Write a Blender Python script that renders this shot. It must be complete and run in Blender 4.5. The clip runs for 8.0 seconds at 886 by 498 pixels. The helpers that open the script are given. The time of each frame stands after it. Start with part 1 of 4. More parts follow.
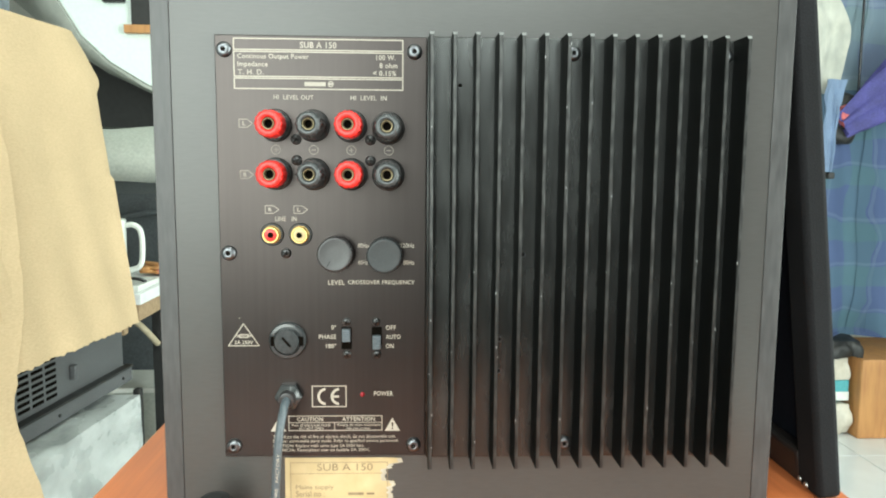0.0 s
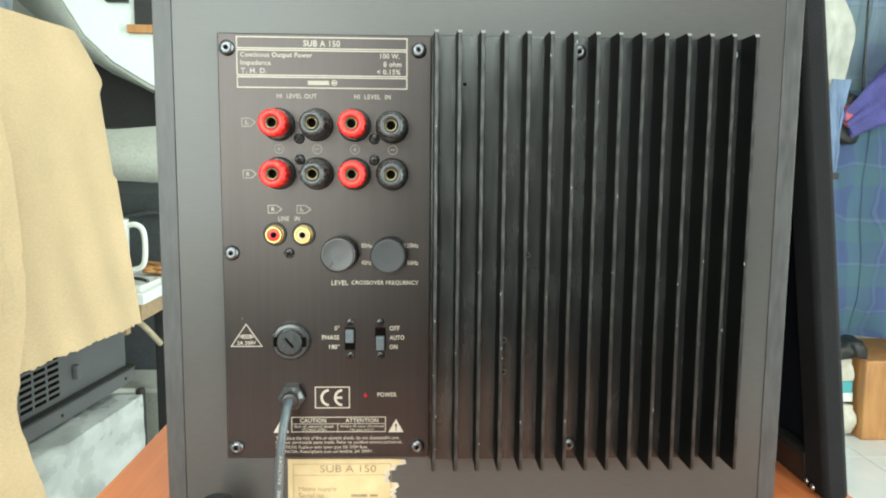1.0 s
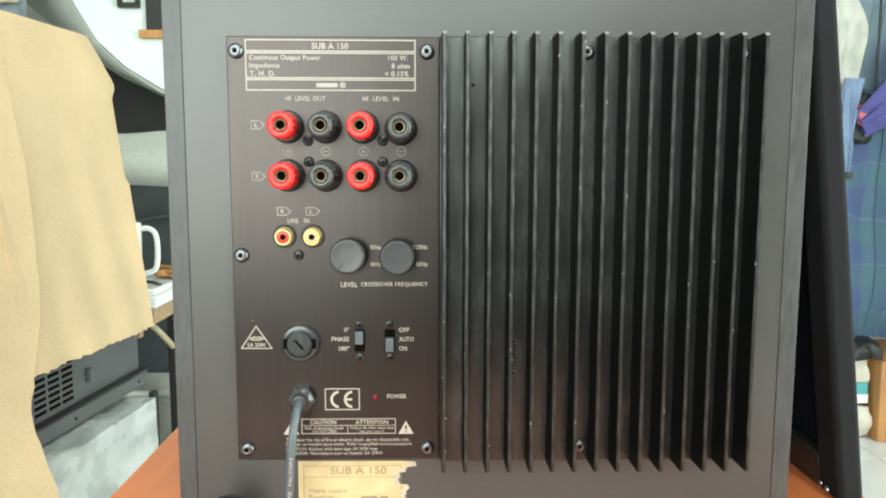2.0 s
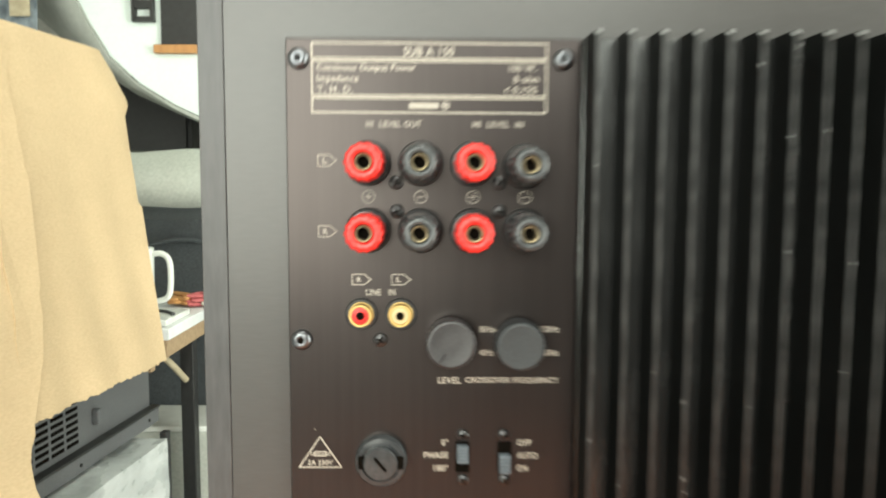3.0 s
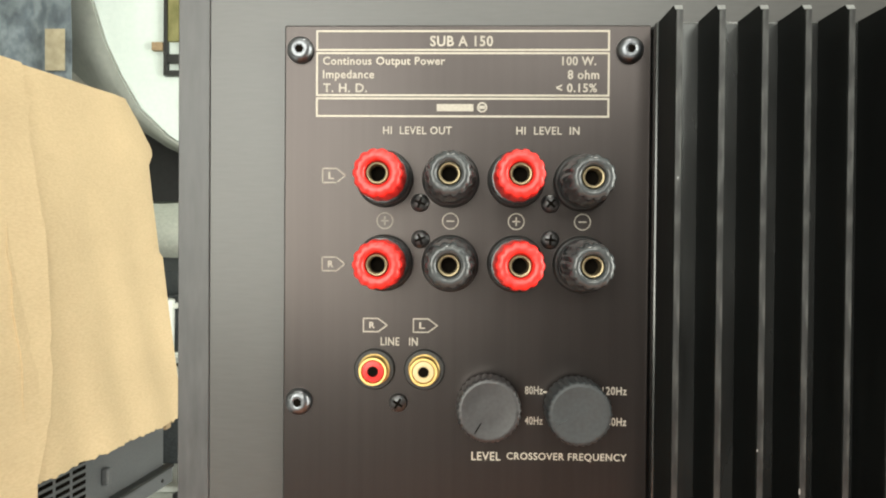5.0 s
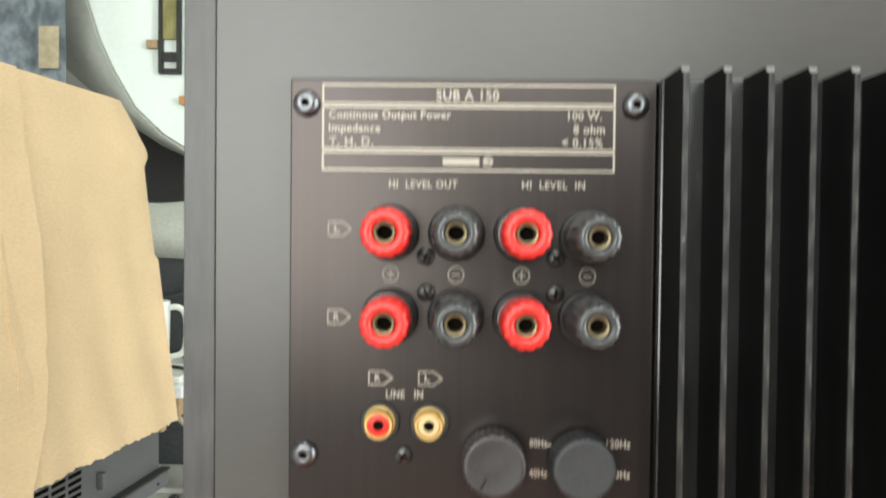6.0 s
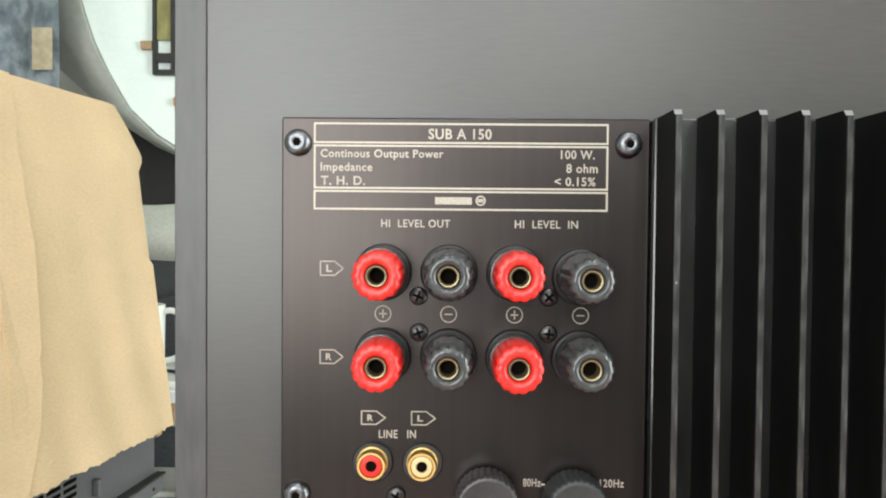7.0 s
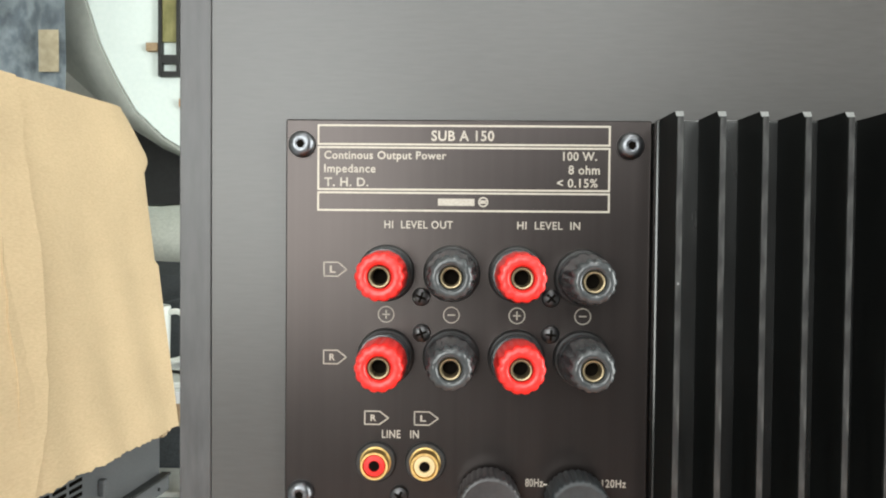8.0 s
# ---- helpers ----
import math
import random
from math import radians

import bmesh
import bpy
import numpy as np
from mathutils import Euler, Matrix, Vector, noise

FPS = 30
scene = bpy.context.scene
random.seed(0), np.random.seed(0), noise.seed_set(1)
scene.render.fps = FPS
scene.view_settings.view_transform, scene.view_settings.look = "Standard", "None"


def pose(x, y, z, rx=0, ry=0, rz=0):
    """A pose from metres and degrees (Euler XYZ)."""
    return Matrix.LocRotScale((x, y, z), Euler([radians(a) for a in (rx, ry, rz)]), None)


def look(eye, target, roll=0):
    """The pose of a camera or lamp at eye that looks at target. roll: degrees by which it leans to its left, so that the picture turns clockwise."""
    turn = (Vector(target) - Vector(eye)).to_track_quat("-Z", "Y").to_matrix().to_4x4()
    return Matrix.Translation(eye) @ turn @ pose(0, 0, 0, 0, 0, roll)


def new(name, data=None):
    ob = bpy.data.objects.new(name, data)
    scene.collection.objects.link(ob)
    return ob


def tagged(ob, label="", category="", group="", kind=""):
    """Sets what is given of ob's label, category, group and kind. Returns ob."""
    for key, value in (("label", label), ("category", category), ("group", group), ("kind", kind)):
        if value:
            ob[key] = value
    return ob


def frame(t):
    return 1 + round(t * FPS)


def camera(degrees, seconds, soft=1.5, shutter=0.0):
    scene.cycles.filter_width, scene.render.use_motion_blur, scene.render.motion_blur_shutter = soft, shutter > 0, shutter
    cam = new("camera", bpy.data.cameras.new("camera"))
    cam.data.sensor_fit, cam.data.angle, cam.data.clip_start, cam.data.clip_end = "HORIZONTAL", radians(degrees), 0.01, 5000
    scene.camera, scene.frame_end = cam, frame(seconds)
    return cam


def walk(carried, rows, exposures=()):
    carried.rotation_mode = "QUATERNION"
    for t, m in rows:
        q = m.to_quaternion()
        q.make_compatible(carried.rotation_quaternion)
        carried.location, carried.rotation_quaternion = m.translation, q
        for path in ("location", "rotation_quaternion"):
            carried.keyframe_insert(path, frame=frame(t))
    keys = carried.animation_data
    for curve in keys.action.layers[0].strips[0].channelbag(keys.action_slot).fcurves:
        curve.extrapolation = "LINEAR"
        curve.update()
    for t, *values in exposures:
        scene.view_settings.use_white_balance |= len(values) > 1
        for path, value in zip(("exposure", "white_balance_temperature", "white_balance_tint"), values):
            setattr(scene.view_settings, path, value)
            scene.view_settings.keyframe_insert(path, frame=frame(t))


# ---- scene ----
cam = camera(62.6, 8.0, soft=2.0, shutter=0.6)
PATH = [
    (0, (0.0959, -0.3792, 0.1841), (0.1745, 1.6061, -0.0446), 0.45),
    (0.5, (0.0955, -0.3764, 0.1835), (0.1753, 1.6091, -0.0433), 0.56),
    (1, (0.0951, -0.3762, 0.1837), (0.1670, 1.6094, -0.0444), 0.49),
    (1.2, (0.0963, -0.3764, 0.1825), (0.1608, 1.6101, -0.0401), 0.44),
    (2.3, (0.0960, -0.3752, 0.1841), (0.1238, 1.6123, -0.0370), -0.27),
    (2.5, (0.0913, -0.3673, 0.1907), (0.1159, 1.6212, -0.0219), -0.65),
    (2.7, (0.0783, -0.3333, 0.2028), (0.1186, 1.6567, 0.0068), -0.78),
    (3, (0.0502, -0.2686, 0.1962), (0.0673, 1.7233, 0.0177), 0.28),
    (3.2, (0.0462, -0.2304, 0.1895), (0.0500, 1.7607, 0.0009), 1.52),
    (3.5, (0.0512, -0.2096, 0.1899), (0.0266, 1.7792, -0.0207), 0.19),
    (3.7, (0.0450, -0.2062, 0.1901), (0.0310, 1.7809, -0.0359), 0.41),
    (4, (0.0466, -0.2164, 0.1863), (0.0104, 1.7803, 0.0771), 0.34),
    (4.5, (0.0460, -0.2175, 0.1858), (0.0081, 1.7820, 0.1627), 0.36),
    (4.7, (0.0485, -0.2134, 0.1858), (-0.0095, 1.7857, 0.1692), 0.40),
    (5.8, (0.0462, -0.2129, 0.1892), (-0.0090, 1.7852, 0.1238), 0.61),
    (6, (0.0450, -0.2135, 0.2034), (0.0012, 1.7855, 0.1609), 0.63),
    (6.5, (0.0458, -0.2110, 0.2160), (0.0088, 1.7881, 0.1674), 0.51),
    (7, (0.0459, -0.2123, 0.2158), (0.0128, 1.7868, 0.1647), 0.50),
    (7.5, (0.0465, -0.2131, 0.2157), (0.0056, 1.7859, 0.1669), 0.50),
    (8, (0.0465, -0.2135, 0.2158), (0.0003, 1.7854, 0.1679), 0.51),
]
walk(cam, [(t, look(eye, target, roll)) for t, eye, target, roll in PATH],
     exposures=[(0.0, -0.03, 6250, 2), (2.5, 0.0, 6350, 4), (3.2, 0.0, 6900, 8), (4.7, -0.12, 6900, 10), (6.2, -0.18, 6500, 12), (8.0, -0.24, 6400, 13)])

# ---- light ----
world = bpy.data.worlds.new("world")
scene.world = world
world.use_nodes = True
wn = world.node_tree
sky = wn.nodes.new("ShaderNodeTexSky")
sky.sky_type = "NISHITA"
sky.sun_disc = False
sky.sun_elevation, sky.sun_rotation = radians(45), radians(200)
wn.links.new(sky.outputs[0], wn.nodes["Background"].inputs[0])
wn.nodes["Background"].inputs[1].default_value = 0.12


def area_lamp(name, where, target, sx, sy, power, colour):
    data = bpy.data.lights.new(name, "AREA")
    data.shape, data.size, data.size_y, data.energy, data.color = "RECTANGLE", sx, sy, power, colour
    ob = new(name, data)
    ob.matrix_world = look(where, target)
    return ob


# daylight through the window behind the camera and an assumed east door, both unseen
DAY = (0.955, 1.0, 0.935)
area_lamp("window_light", (-0.70, -2.29, 0.675), (-0.70, 0.0, 0.675), 1.20, 1.59, 69, DAY)
# fill lamp added to brighten the upper fins and panel; no such window known
area_lamp("added_fill_light", (0.45, -2.29, 1.06), (0.45, 0.0, 1.06), 0.66, 0.70, 19, DAY)
area_lamp("door_light", (2.49, -0.75, 0.40), (0.0, -0.30, 0.30), 1.5, 2.1, 128, DAY)
# ceiling tube
area_lamp("tube_light", (0.25, -1.15, 1.94), (0.25, -1.15, 0.0), 0.10, 1.25, 16, (1.0, 0.99, 0.94))

# ---- materials ----


def material(name, colour, rough=0.5, metal=0.0, spec=0.5):
    m = bpy.data.materials.new(name)
    m.use_nodes = True
    b = m.node_tree.nodes["Principled BSDF"]
    b.inputs["Base Color"].default_value = (*colour, 1)
    b.inputs["Roughness"].default_value = rough
    b.inputs["Metallic"].default_value = metal
    b.inputs["Specular IOR Level"].default_value = spec
    return m


def textured(name, c1, c2, scale=(50, 50, 50), rough=(0.4, 0.6), metal=0.0, bump=0.0, spec=0.5, detail=4.0,
             big=0.0, big_scale=6.0, low=0.3, high=0.7, coords="Object"):
    """Noise between two colours at a fine scale, with a second, broad noise that shifts the value."""
    m = material(name, c1, rough[0], metal, spec)
    nt = m.node_tree
    N, L = nt.nodes, nt.links
    b = N["Principled BSDF"]
    tc = N.new("ShaderNodeTexCoord")
    mp = N.new("ShaderNodeMapping")
    mp.inputs["Scale"].default_value = scale
    L.new(tc.outputs[coords], mp.inputs[0])
    n1 = N.new("ShaderNodeTexNoise")
    n1.inputs["Scale"].default_value, n1.inputs["Detail"].default_value = 1.0, detail
    L.new(mp.outputs[0], n1.inputs["Vector"])
    ramp = N.new("ShaderNodeValToRGB")
    ramp.color_ramp.elements[0].position, ramp.color_ramp.elements[1].position = low, high
    ramp.color_ramp.elements[0].color, ramp.color_ramp.elements[1].color = (*c1, 1), (*c2, 1)
    L.new(n1.outputs["Fac"], ramp.inputs[0])
    out = ramp.outputs[0]
    n2 = N.new("ShaderNodeTexNoise")
    n2.inputs["Scale"].default_value, n2.inputs["Detail"].default_value = big_scale, 3.0
    L.new(tc.outputs[coords], n2.inputs["Vector"])
    if big:
        mr = N.new("ShaderNodeMapRange")
        mr.inputs["From Min"].default_value, mr.inputs["From Max"].default_value = 0.3, 0.7
        mr.inputs["To Min"].default_value, mr.inputs["To Max"].default_value = 1 - big, 1 + big
        L.new(n2.outputs["Fac"], mr.inputs["Value"])
        mix = N.new("ShaderNodeVectorMath")
        mix.operation = "SCALE"
        L.new(out, mix.inputs[0])
        L.new(mr.outputs[0], mix.inputs["Scale"])
        out = mix.outputs[0]
    L.new(out, b.inputs["Base Color"])
    rr = N.new("ShaderNodeMapRange")
    rr.inputs["From Min"].default_value, rr.inputs["From Max"].default_value = 0.3, 0.7
    rr.inputs["To Min"].default_value, rr.inputs["To Max"].default_value = rough
    add = N.new("ShaderNodeMath")
    add.operation = "MULTIPLY_ADD"
    add.inputs[1].default_value, add.inputs[2].default_value = 0.5, 0.0
    both = N.new("ShaderNodeMath")
    both.operation = "MULTIPLY_ADD"
    both.inputs[1].default_value = 0.5
    L.new(n1.outputs["Fac"], add.inputs[0])
    L.new(n2.outputs["Fac"], both.inputs[0])
    L.new(add.outputs[0], both.inputs[2])
    L.new(both.outputs[0], rr.inputs["Value"])
    L.new(rr.outputs[0], b.inputs["Roughness"])
    if bump:
        bp = N.new("ShaderNodeBump")
        bp.inputs["Strength"].default_value, bp.inputs["Distance"].default_value = 1.0, bump
        L.new(n1.outputs["Fac"], bp.inputs["Height"])
        L.new(bp.outputs[0], b.inputs["Normal"])
    return m


def plaid(name, base, band, line, size):
    """Woven check: broad bands both ways with thin lines, over a fine weave."""
    m = material(name, base, 0.9, 0, 0.2)
    N, L = m.node_tree.nodes, m.node_tree.links
    b = N["Principled BSDF"]
    tc = N.new("ShaderNodeTexCoord")
    sep = N.new("ShaderNodeSeparateXYZ")
    wob = N.new("ShaderNodeTexNoise")
    wob.inputs["Scale"].default_value = 5
    vm = N.new("ShaderNodeVectorMath")
    vm.operation = "MULTIPLY_ADD"
    vm.inputs[1].default_value = (0.10, 0.10, 0.10)
    L.new(tc.outputs["Object"], wob.inputs["Vector"])
    L.new(wob.outputs["Color"], vm.inputs[0])
    L.new(tc.outputs["Object"], vm.inputs[2])
    L.new(vm.outputs[0], sep.inputs[0])
    col = None
    for axis, (wide, thin) in (("X", (0.42, 0.06)), ("Z", (0.42, 0.06))):
        for width, tint, fac, shift in ((wide, band, 0.45, 0.0), (thin, line, 0.20, 0.55)):
            a = N.new("ShaderNodeMath")
            a.operation = "MULTIPLY_ADD"
            a.inputs[1].default_value, a.inputs[2].default_value = 1 / size, shift + 50
            L.new(sep.outputs[axis], a.inputs[0])
            f = N.new("ShaderNodeMath")
            f.operation = "FRACT"
            L.new(a.outputs[0], f.inputs[0])
            g = N.new("ShaderNodeMath")
            g.operation = "LESS_THAN"
            g.inputs[1].default_value = width
            L.new(f.outputs[0], g.inputs[0])
            k = N.new("ShaderNodeMath")
            k.operation = "MULTIPLY"
            k.inputs[1].default_value = fac
            L.new(g.outputs[0], k.inputs[0])
            mx = N.new("ShaderNodeMix")
            mx.data_type = "RGBA"
            L.new(k.outputs[0], mx.inputs["Factor"])
            if col is None:
                mx.inputs[6].default_value = (*base, 1)
            else:
                L.new(col, mx.inputs[6])
            mx.inputs[7].default_value = (*tint, 1)
            col = mx.outputs[2]
    L.new(col, b.inputs["Base Color"])
    return m


VINYL = textured("black_ash_vinyl", (0.0522, 0.0494, 0.0472), (0.0598, 0.0568, 0.0544), (150, 900, 1300), (0.30, 0.38), bump=0.00001, big=0.06, big_scale=9)
ASH = textured("black_ash_grain", (0.036, 0.035, 0.036), (0.060, 0.0585, 0.059), (430, 430, 75), (0.36, 0.46), bump=0.00003, detail=7.0, big=0.10, big_scale=45)
PLATE = textured("brushed_black_aluminium", (0.0400, 0.0332, 0.0316), (0.0458, 0.0382, 0.0364), (420, 420, 9), (0.288, 0.300), metal=0.80, detail=2.0, big=0.05, big_scale=20)
# fins and base are one anodising; shade and light are put into two copies
ANODISED_SHADED = textured("black_anodised_shaded", (0.0042, 0.0048, 0.0046), (0.0070, 0.0078, 0.0075), (300, 300, 30), (0.50, 0.60), spec=0.10, big=0.2, big_scale=25)
ANODISED_LIT = textured("black_anodised_lit", (0.056, 0.057, 0.056), (0.074, 0.075, 0.074), (300, 300, 40), (0.22, 0.30), metal=0.88, big=0.2, big_scale=30)
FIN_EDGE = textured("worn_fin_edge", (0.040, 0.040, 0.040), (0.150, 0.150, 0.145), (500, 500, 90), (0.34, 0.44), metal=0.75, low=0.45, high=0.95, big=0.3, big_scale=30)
INK = textured("pale_print_ink", (0.40, 0.365, 0.305), (0.50, 0.455, 0.385), (900, 900, 900), (0.5, 0.7))
# darker copy of INK; the blurred dimness of thin lines is put into colour
DIM_INK = textured("dimmed_print_ink", (0.33, 0.298, 0.252), (0.45, 0.408, 0.35), (1500, 1500, 1500), (0.5, 0.7), big=0.15, big_scale=90)
RED = textured("red_plastic", (0.62, 0.017, 0.013), (0.70, 0.023, 0.018), (400, 400, 400), (0.28, 0.4), big=0.1, big_scale=60)
BLACK_PLASTIC = textured("black_plastic", (0.030, 0.032, 0.034), (0.042, 0.045, 0.047), (500, 500, 500), (0.15, 0.24), big=0.05, big_scale=60)
CAP_GREY = textured("smoky_black_plastic", (0.038, 0.041, 0.043), (0.052, 0.056, 0.058), (500, 500, 500), (0.13, 0.20), big=0.06, big_scale=60)
KNOB = textured("matt_black_knob", (0.023, 0.0215, 0.0225), (0.034, 0.032, 0.0335), (900, 900, 900), (0.30, 0.40), big=0.1, big_scale=80)
KNOB_COOL = textured("blue_black_knob", (0.019, 0.022, 0.024), (0.029, 0.033, 0.036), (900, 900, 900), (0.46, 0.56), big=0.1, big_scale=80)
# near-black for recess bodies, inner shade put into colour; also the pointer mark
PAINTED_DARK = material("painted_hollow_dark", (0.004, 0.003, 0.002), 0.9, 0.0, 0.05)
CAPSCREW = textured("polished_dark_steel", (0.10, 0.104, 0.112), (0.17, 0.175, 0.186), (700, 700, 700), (0.26, 0.36), metal=0.95, big=0.2, big_scale=200)
BRASS = textured("brass", (0.21, 0.165, 0.095), (0.31, 0.25, 0.155), (500, 500, 500), (0.35, 0.5), metal=0.8, big=0.2, big_scale=60)
GOLD = textured("gold_plating", (0.64, 0.43, 0.15), (0.74, 0.52, 0.21), (500, 500, 500), (0.34, 0.46), metal=1.0)
CREAM = material("cream_insulator", (0.60, 0.46, 0.24), 0.45)
SCREW = textured("blackened_steel", (0.030, 0.030, 0.032), (0.07, 0.07, 0.074), (600, 600, 600), (0.18, 0.30), metal=0.9)
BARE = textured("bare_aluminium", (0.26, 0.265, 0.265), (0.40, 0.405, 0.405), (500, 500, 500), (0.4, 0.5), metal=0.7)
STEEL = textured("dark_zinc_screw", (0.050, 0.049, 0.050), (0.09, 0.089, 0.09), (600, 600, 600), (0.30, 0.42), metal=0.9)
NICKEL = textured("dull_nickel", (0.30, 0.30, 0.29), (0.45, 0.45, 0.43), (500, 500, 500), (0.3, 0.45), metal=0.9)
SWITCH_GREY = textured("grey_switch_nylon", (0.085, 0.105, 0.12), (0.13, 0.15, 0.17), (700, 700, 700), (0.35, 0.5))
CABLE = textured("grey_cable_jacket", (0.062, 0.078, 0.090), (0.090, 0.108, 0.122), (500, 500, 500), (0.34, 0.46), big=0.1, big_scale=40)
LED_RED = material("red_led_lens", (0.24, 0.012, 0.018), 0.25)
LABEL = textured("aged_label_paper", (0.44, 0.34, 0.18), (0.54, 0.43, 0.245), (90, 90, 90), (0.6, 0.8), big=0.14, big_scale=25)
LABEL_INK = textured("faded_brown_print", (0.16, 0.12, 0.07), (0.28, 0.22, 0.13), (300, 300, 300), (0.6, 0.8))
TORN = textured("torn_paper_fibre", (0.55, 0.50, 0.40), (0.34, 0.30, 0.25), (160, 160, 160), (0.8, 0.9), bump=0.0002)
TABLE = textured("orange_stained_wood", (0.56, 0.155, 0.050), (0.67, 0.205, 0.073), (260, 14, 260), (0.30, 0.46), bump=0.00005, big=0.10, big_scale=8)
CLOTH_BLACK = textured("black_grille_cloth", (0.005, 0.005, 0.006), (0.014, 0.014, 0.0155), (1100, 1100, 1100), (0.85, 0.95), bump=0.0003, spec=0.2, big=0.2, big_scale=30)
GRILLE_BACK = textured("navy_black_cloth", (0.005, 0.006, 0.010), (0.010, 0.012, 0.018), (900, 900, 900), (0.9, 1.0), spec=0.1)
GRILLE_WOOD = textured("black_painted_mdf", (0.008, 0.006, 0.006), (0.018, 0.013, 0.011), (160, 40, 160), (0.45, 0.65), bump=0.0002)
CARD = textured("kraft_cardboard", (0.500, 0.372, 0.226), (0.570, 0.428, 0.266), (160, 160, 420), (0.75, 0.9), bump=0.0004, big=0.07, big_scale=7, spec=0.25)
CASE = textured("dark_grey_case_paint", (0.084, 0.087, 0.091), (0.112, 0.116, 0.120), (300, 300, 300), (0.45, 0.6), bump=0.0001, big=0.12, big_scale=8)
FILM = textured("crinkled_plastic_film", (0.32, 0.34, 0.335), (0.52, 0.545, 0.54), (22, 16, 26), (0.15, 0.4), bump=0.004, big=0.15, big_scale=9, low=0.3, high=0.7)
WHITE = textured("white_wall_paint", (0.73, 0.82, 0.79), (0.78, 0.86, 0.83), (80, 80, 80), (0.6, 0.8), bump=0.0003, big=0.03, big_scale=2)
# the concave lip's shade is put into this grey-green tone
SOFFIT = textured("shaded_soffit_grey_green", (0.34, 0.355, 0.325), (0.40, 0.415, 0.38), (50, 50, 50), (0.7, 0.9), bump=0.0004, big=0.1, big_scale=3)
WALL = textured("off_white_plaster", (0.62, 0.62, 0.58), (0.70, 0.70, 0.66), (60, 60, 60), (0.7, 0.9), bump=0.0005, big=0.06, big_scale=2)
# unseen wall kept near black so the plate's right side reflects dark
GREY_WALL = textured("unseen_dark_wall", (0.045, 0.043, 0.042), (0.062, 0.059, 0.057), (60, 60, 60), (0.7, 0.9), bump=0.0005, big=0.08, big_scale=2)
TILE = textured("white_floor_tile", (0.74, 0.76, 0.77), (0.80, 0.82, 0.83), (6, 6, 6), (0.08, 0.2), big=0.03, big_scale=3)
GROUT = textured("grey_grout", (0.40, 0.40, 0.39), (0.5, 0.5, 0.49), (120, 120, 120), (0.8, 0.95))
DARK = textured("black_lacquer", (0.010, 0.010, 0.010), (0.020, 0.020, 0.020), (60, 60, 60), (0.35, 0.6))
CHARCOAL = textured("charcoal_cloth", (0.030, 0.036, 0.040), (0.055, 0.062, 0.066), (200, 200, 200), (0.85, 0.95), bump=0.0006, big=0.25, big_scale=7)
PALE = textured("pale_grey_green_cloth", (0.42, 0.44, 0.40), (0.52, 0.54, 0.49), (140, 140, 140), (0.8, 0.95), bump=0.0005, big=0.08, big_scale=5)
CERAMIC = textured("white_ceramic", (0.76, 0.78, 0.74), (0.82, 0.84, 0.80), (40, 40, 40), (0.12, 0.25))
DESK = textured("white_laminate", (0.72, 0.74, 0.74), (0.80, 0.82, 0.82), (50, 50, 50), (0.3, 0.45), big=0.05, big_scale=4)
DESK_EDGE = textured("chipped_particle_board", (0.28, 0.19, 0.11), (0.42, 0.30, 0.18), (160, 160, 160), (0.75, 0.9), bump=0.0005)
WOOD = textured("honey_wood", (0.42, 0.19, 0.065), (0.55, 0.28, 0.10), (60, 60, 8), (0.45, 0.65), bump=0.0004, big=0.12, big_scale=6)
DENIM = textured("pale_blue_denim", (0.14, 0.20, 0.32), (0.20, 0.27, 0.40), (400, 400, 400), (0.85, 0.95), bump=0.0004, big=0.15, big_scale=9)
DENIM_PALE = textured("bleached_denim", (0.36, 0.365, 0.34), (0.54, 0.54, 0.48), (26, 26, 12), (0.85, 0.95), bump=0.0005, big=0.15, big_scale=14)
PURPLE = textured("violet_cloth", (0.050, 0.048, 0.19), (0.08, 0.075, 0.27), (200, 200, 200), (0.7, 0.85), bump=0.0006, big=0.3, big_scale=16)
PLAID_BLUE = plaid("blue_green_check", (0.075, 0.105, 0.21), (0.085, 0.16, 0.17), (0.20, 0.26, 0.33), 0.16)
PLAID_GREY = plaid("grey_blue_check", (0.14, 0.18, 0.27), (0.18, 0.25, 0.26), (0.30, 0.36, 0.42), 0.22)
SLATE = textured("slate_blue_cloth", (0.105, 0.128, 0.150), (0.205, 0.24, 0.262), (34, 34, 22), (0.85, 0.95), bump=0.001, big=0.35, big_scale=11, low=0.38, high=0.62)
TAN = textured("tan_paper", (0.33, 0.28, 0.185), (0.42, 0.36, 0.25), (60, 60, 60), (0.7, 0.9), big=0.12, big_scale=20)
PINK = textured("coral_cloth", (0.45, 0.10, 0.11), (0.58, 0.16, 0.16), (160, 160, 160), (0.8, 0.9))
TEAL = textured("teal_card", (0.08, 0.34, 0.38), (0.12, 0.42, 0.46), (120, 120, 120), (0.5, 0.7))
BAG = textured("beige_plastic_bag", (0.50, 0.46, 0.38), (0.62, 0.58, 0.50), (30, 30, 30), (0.35, 0.6), bump=0.003, big=0.15, big_scale=12)
# ---- building helpers ----


def thing(name, label, category, group="", at=(0, 0, 0)):
    ob = new(name)
    ob.location = at
    ob.empty_display_size = 0.02
    return tagged(ob, label, category, group)


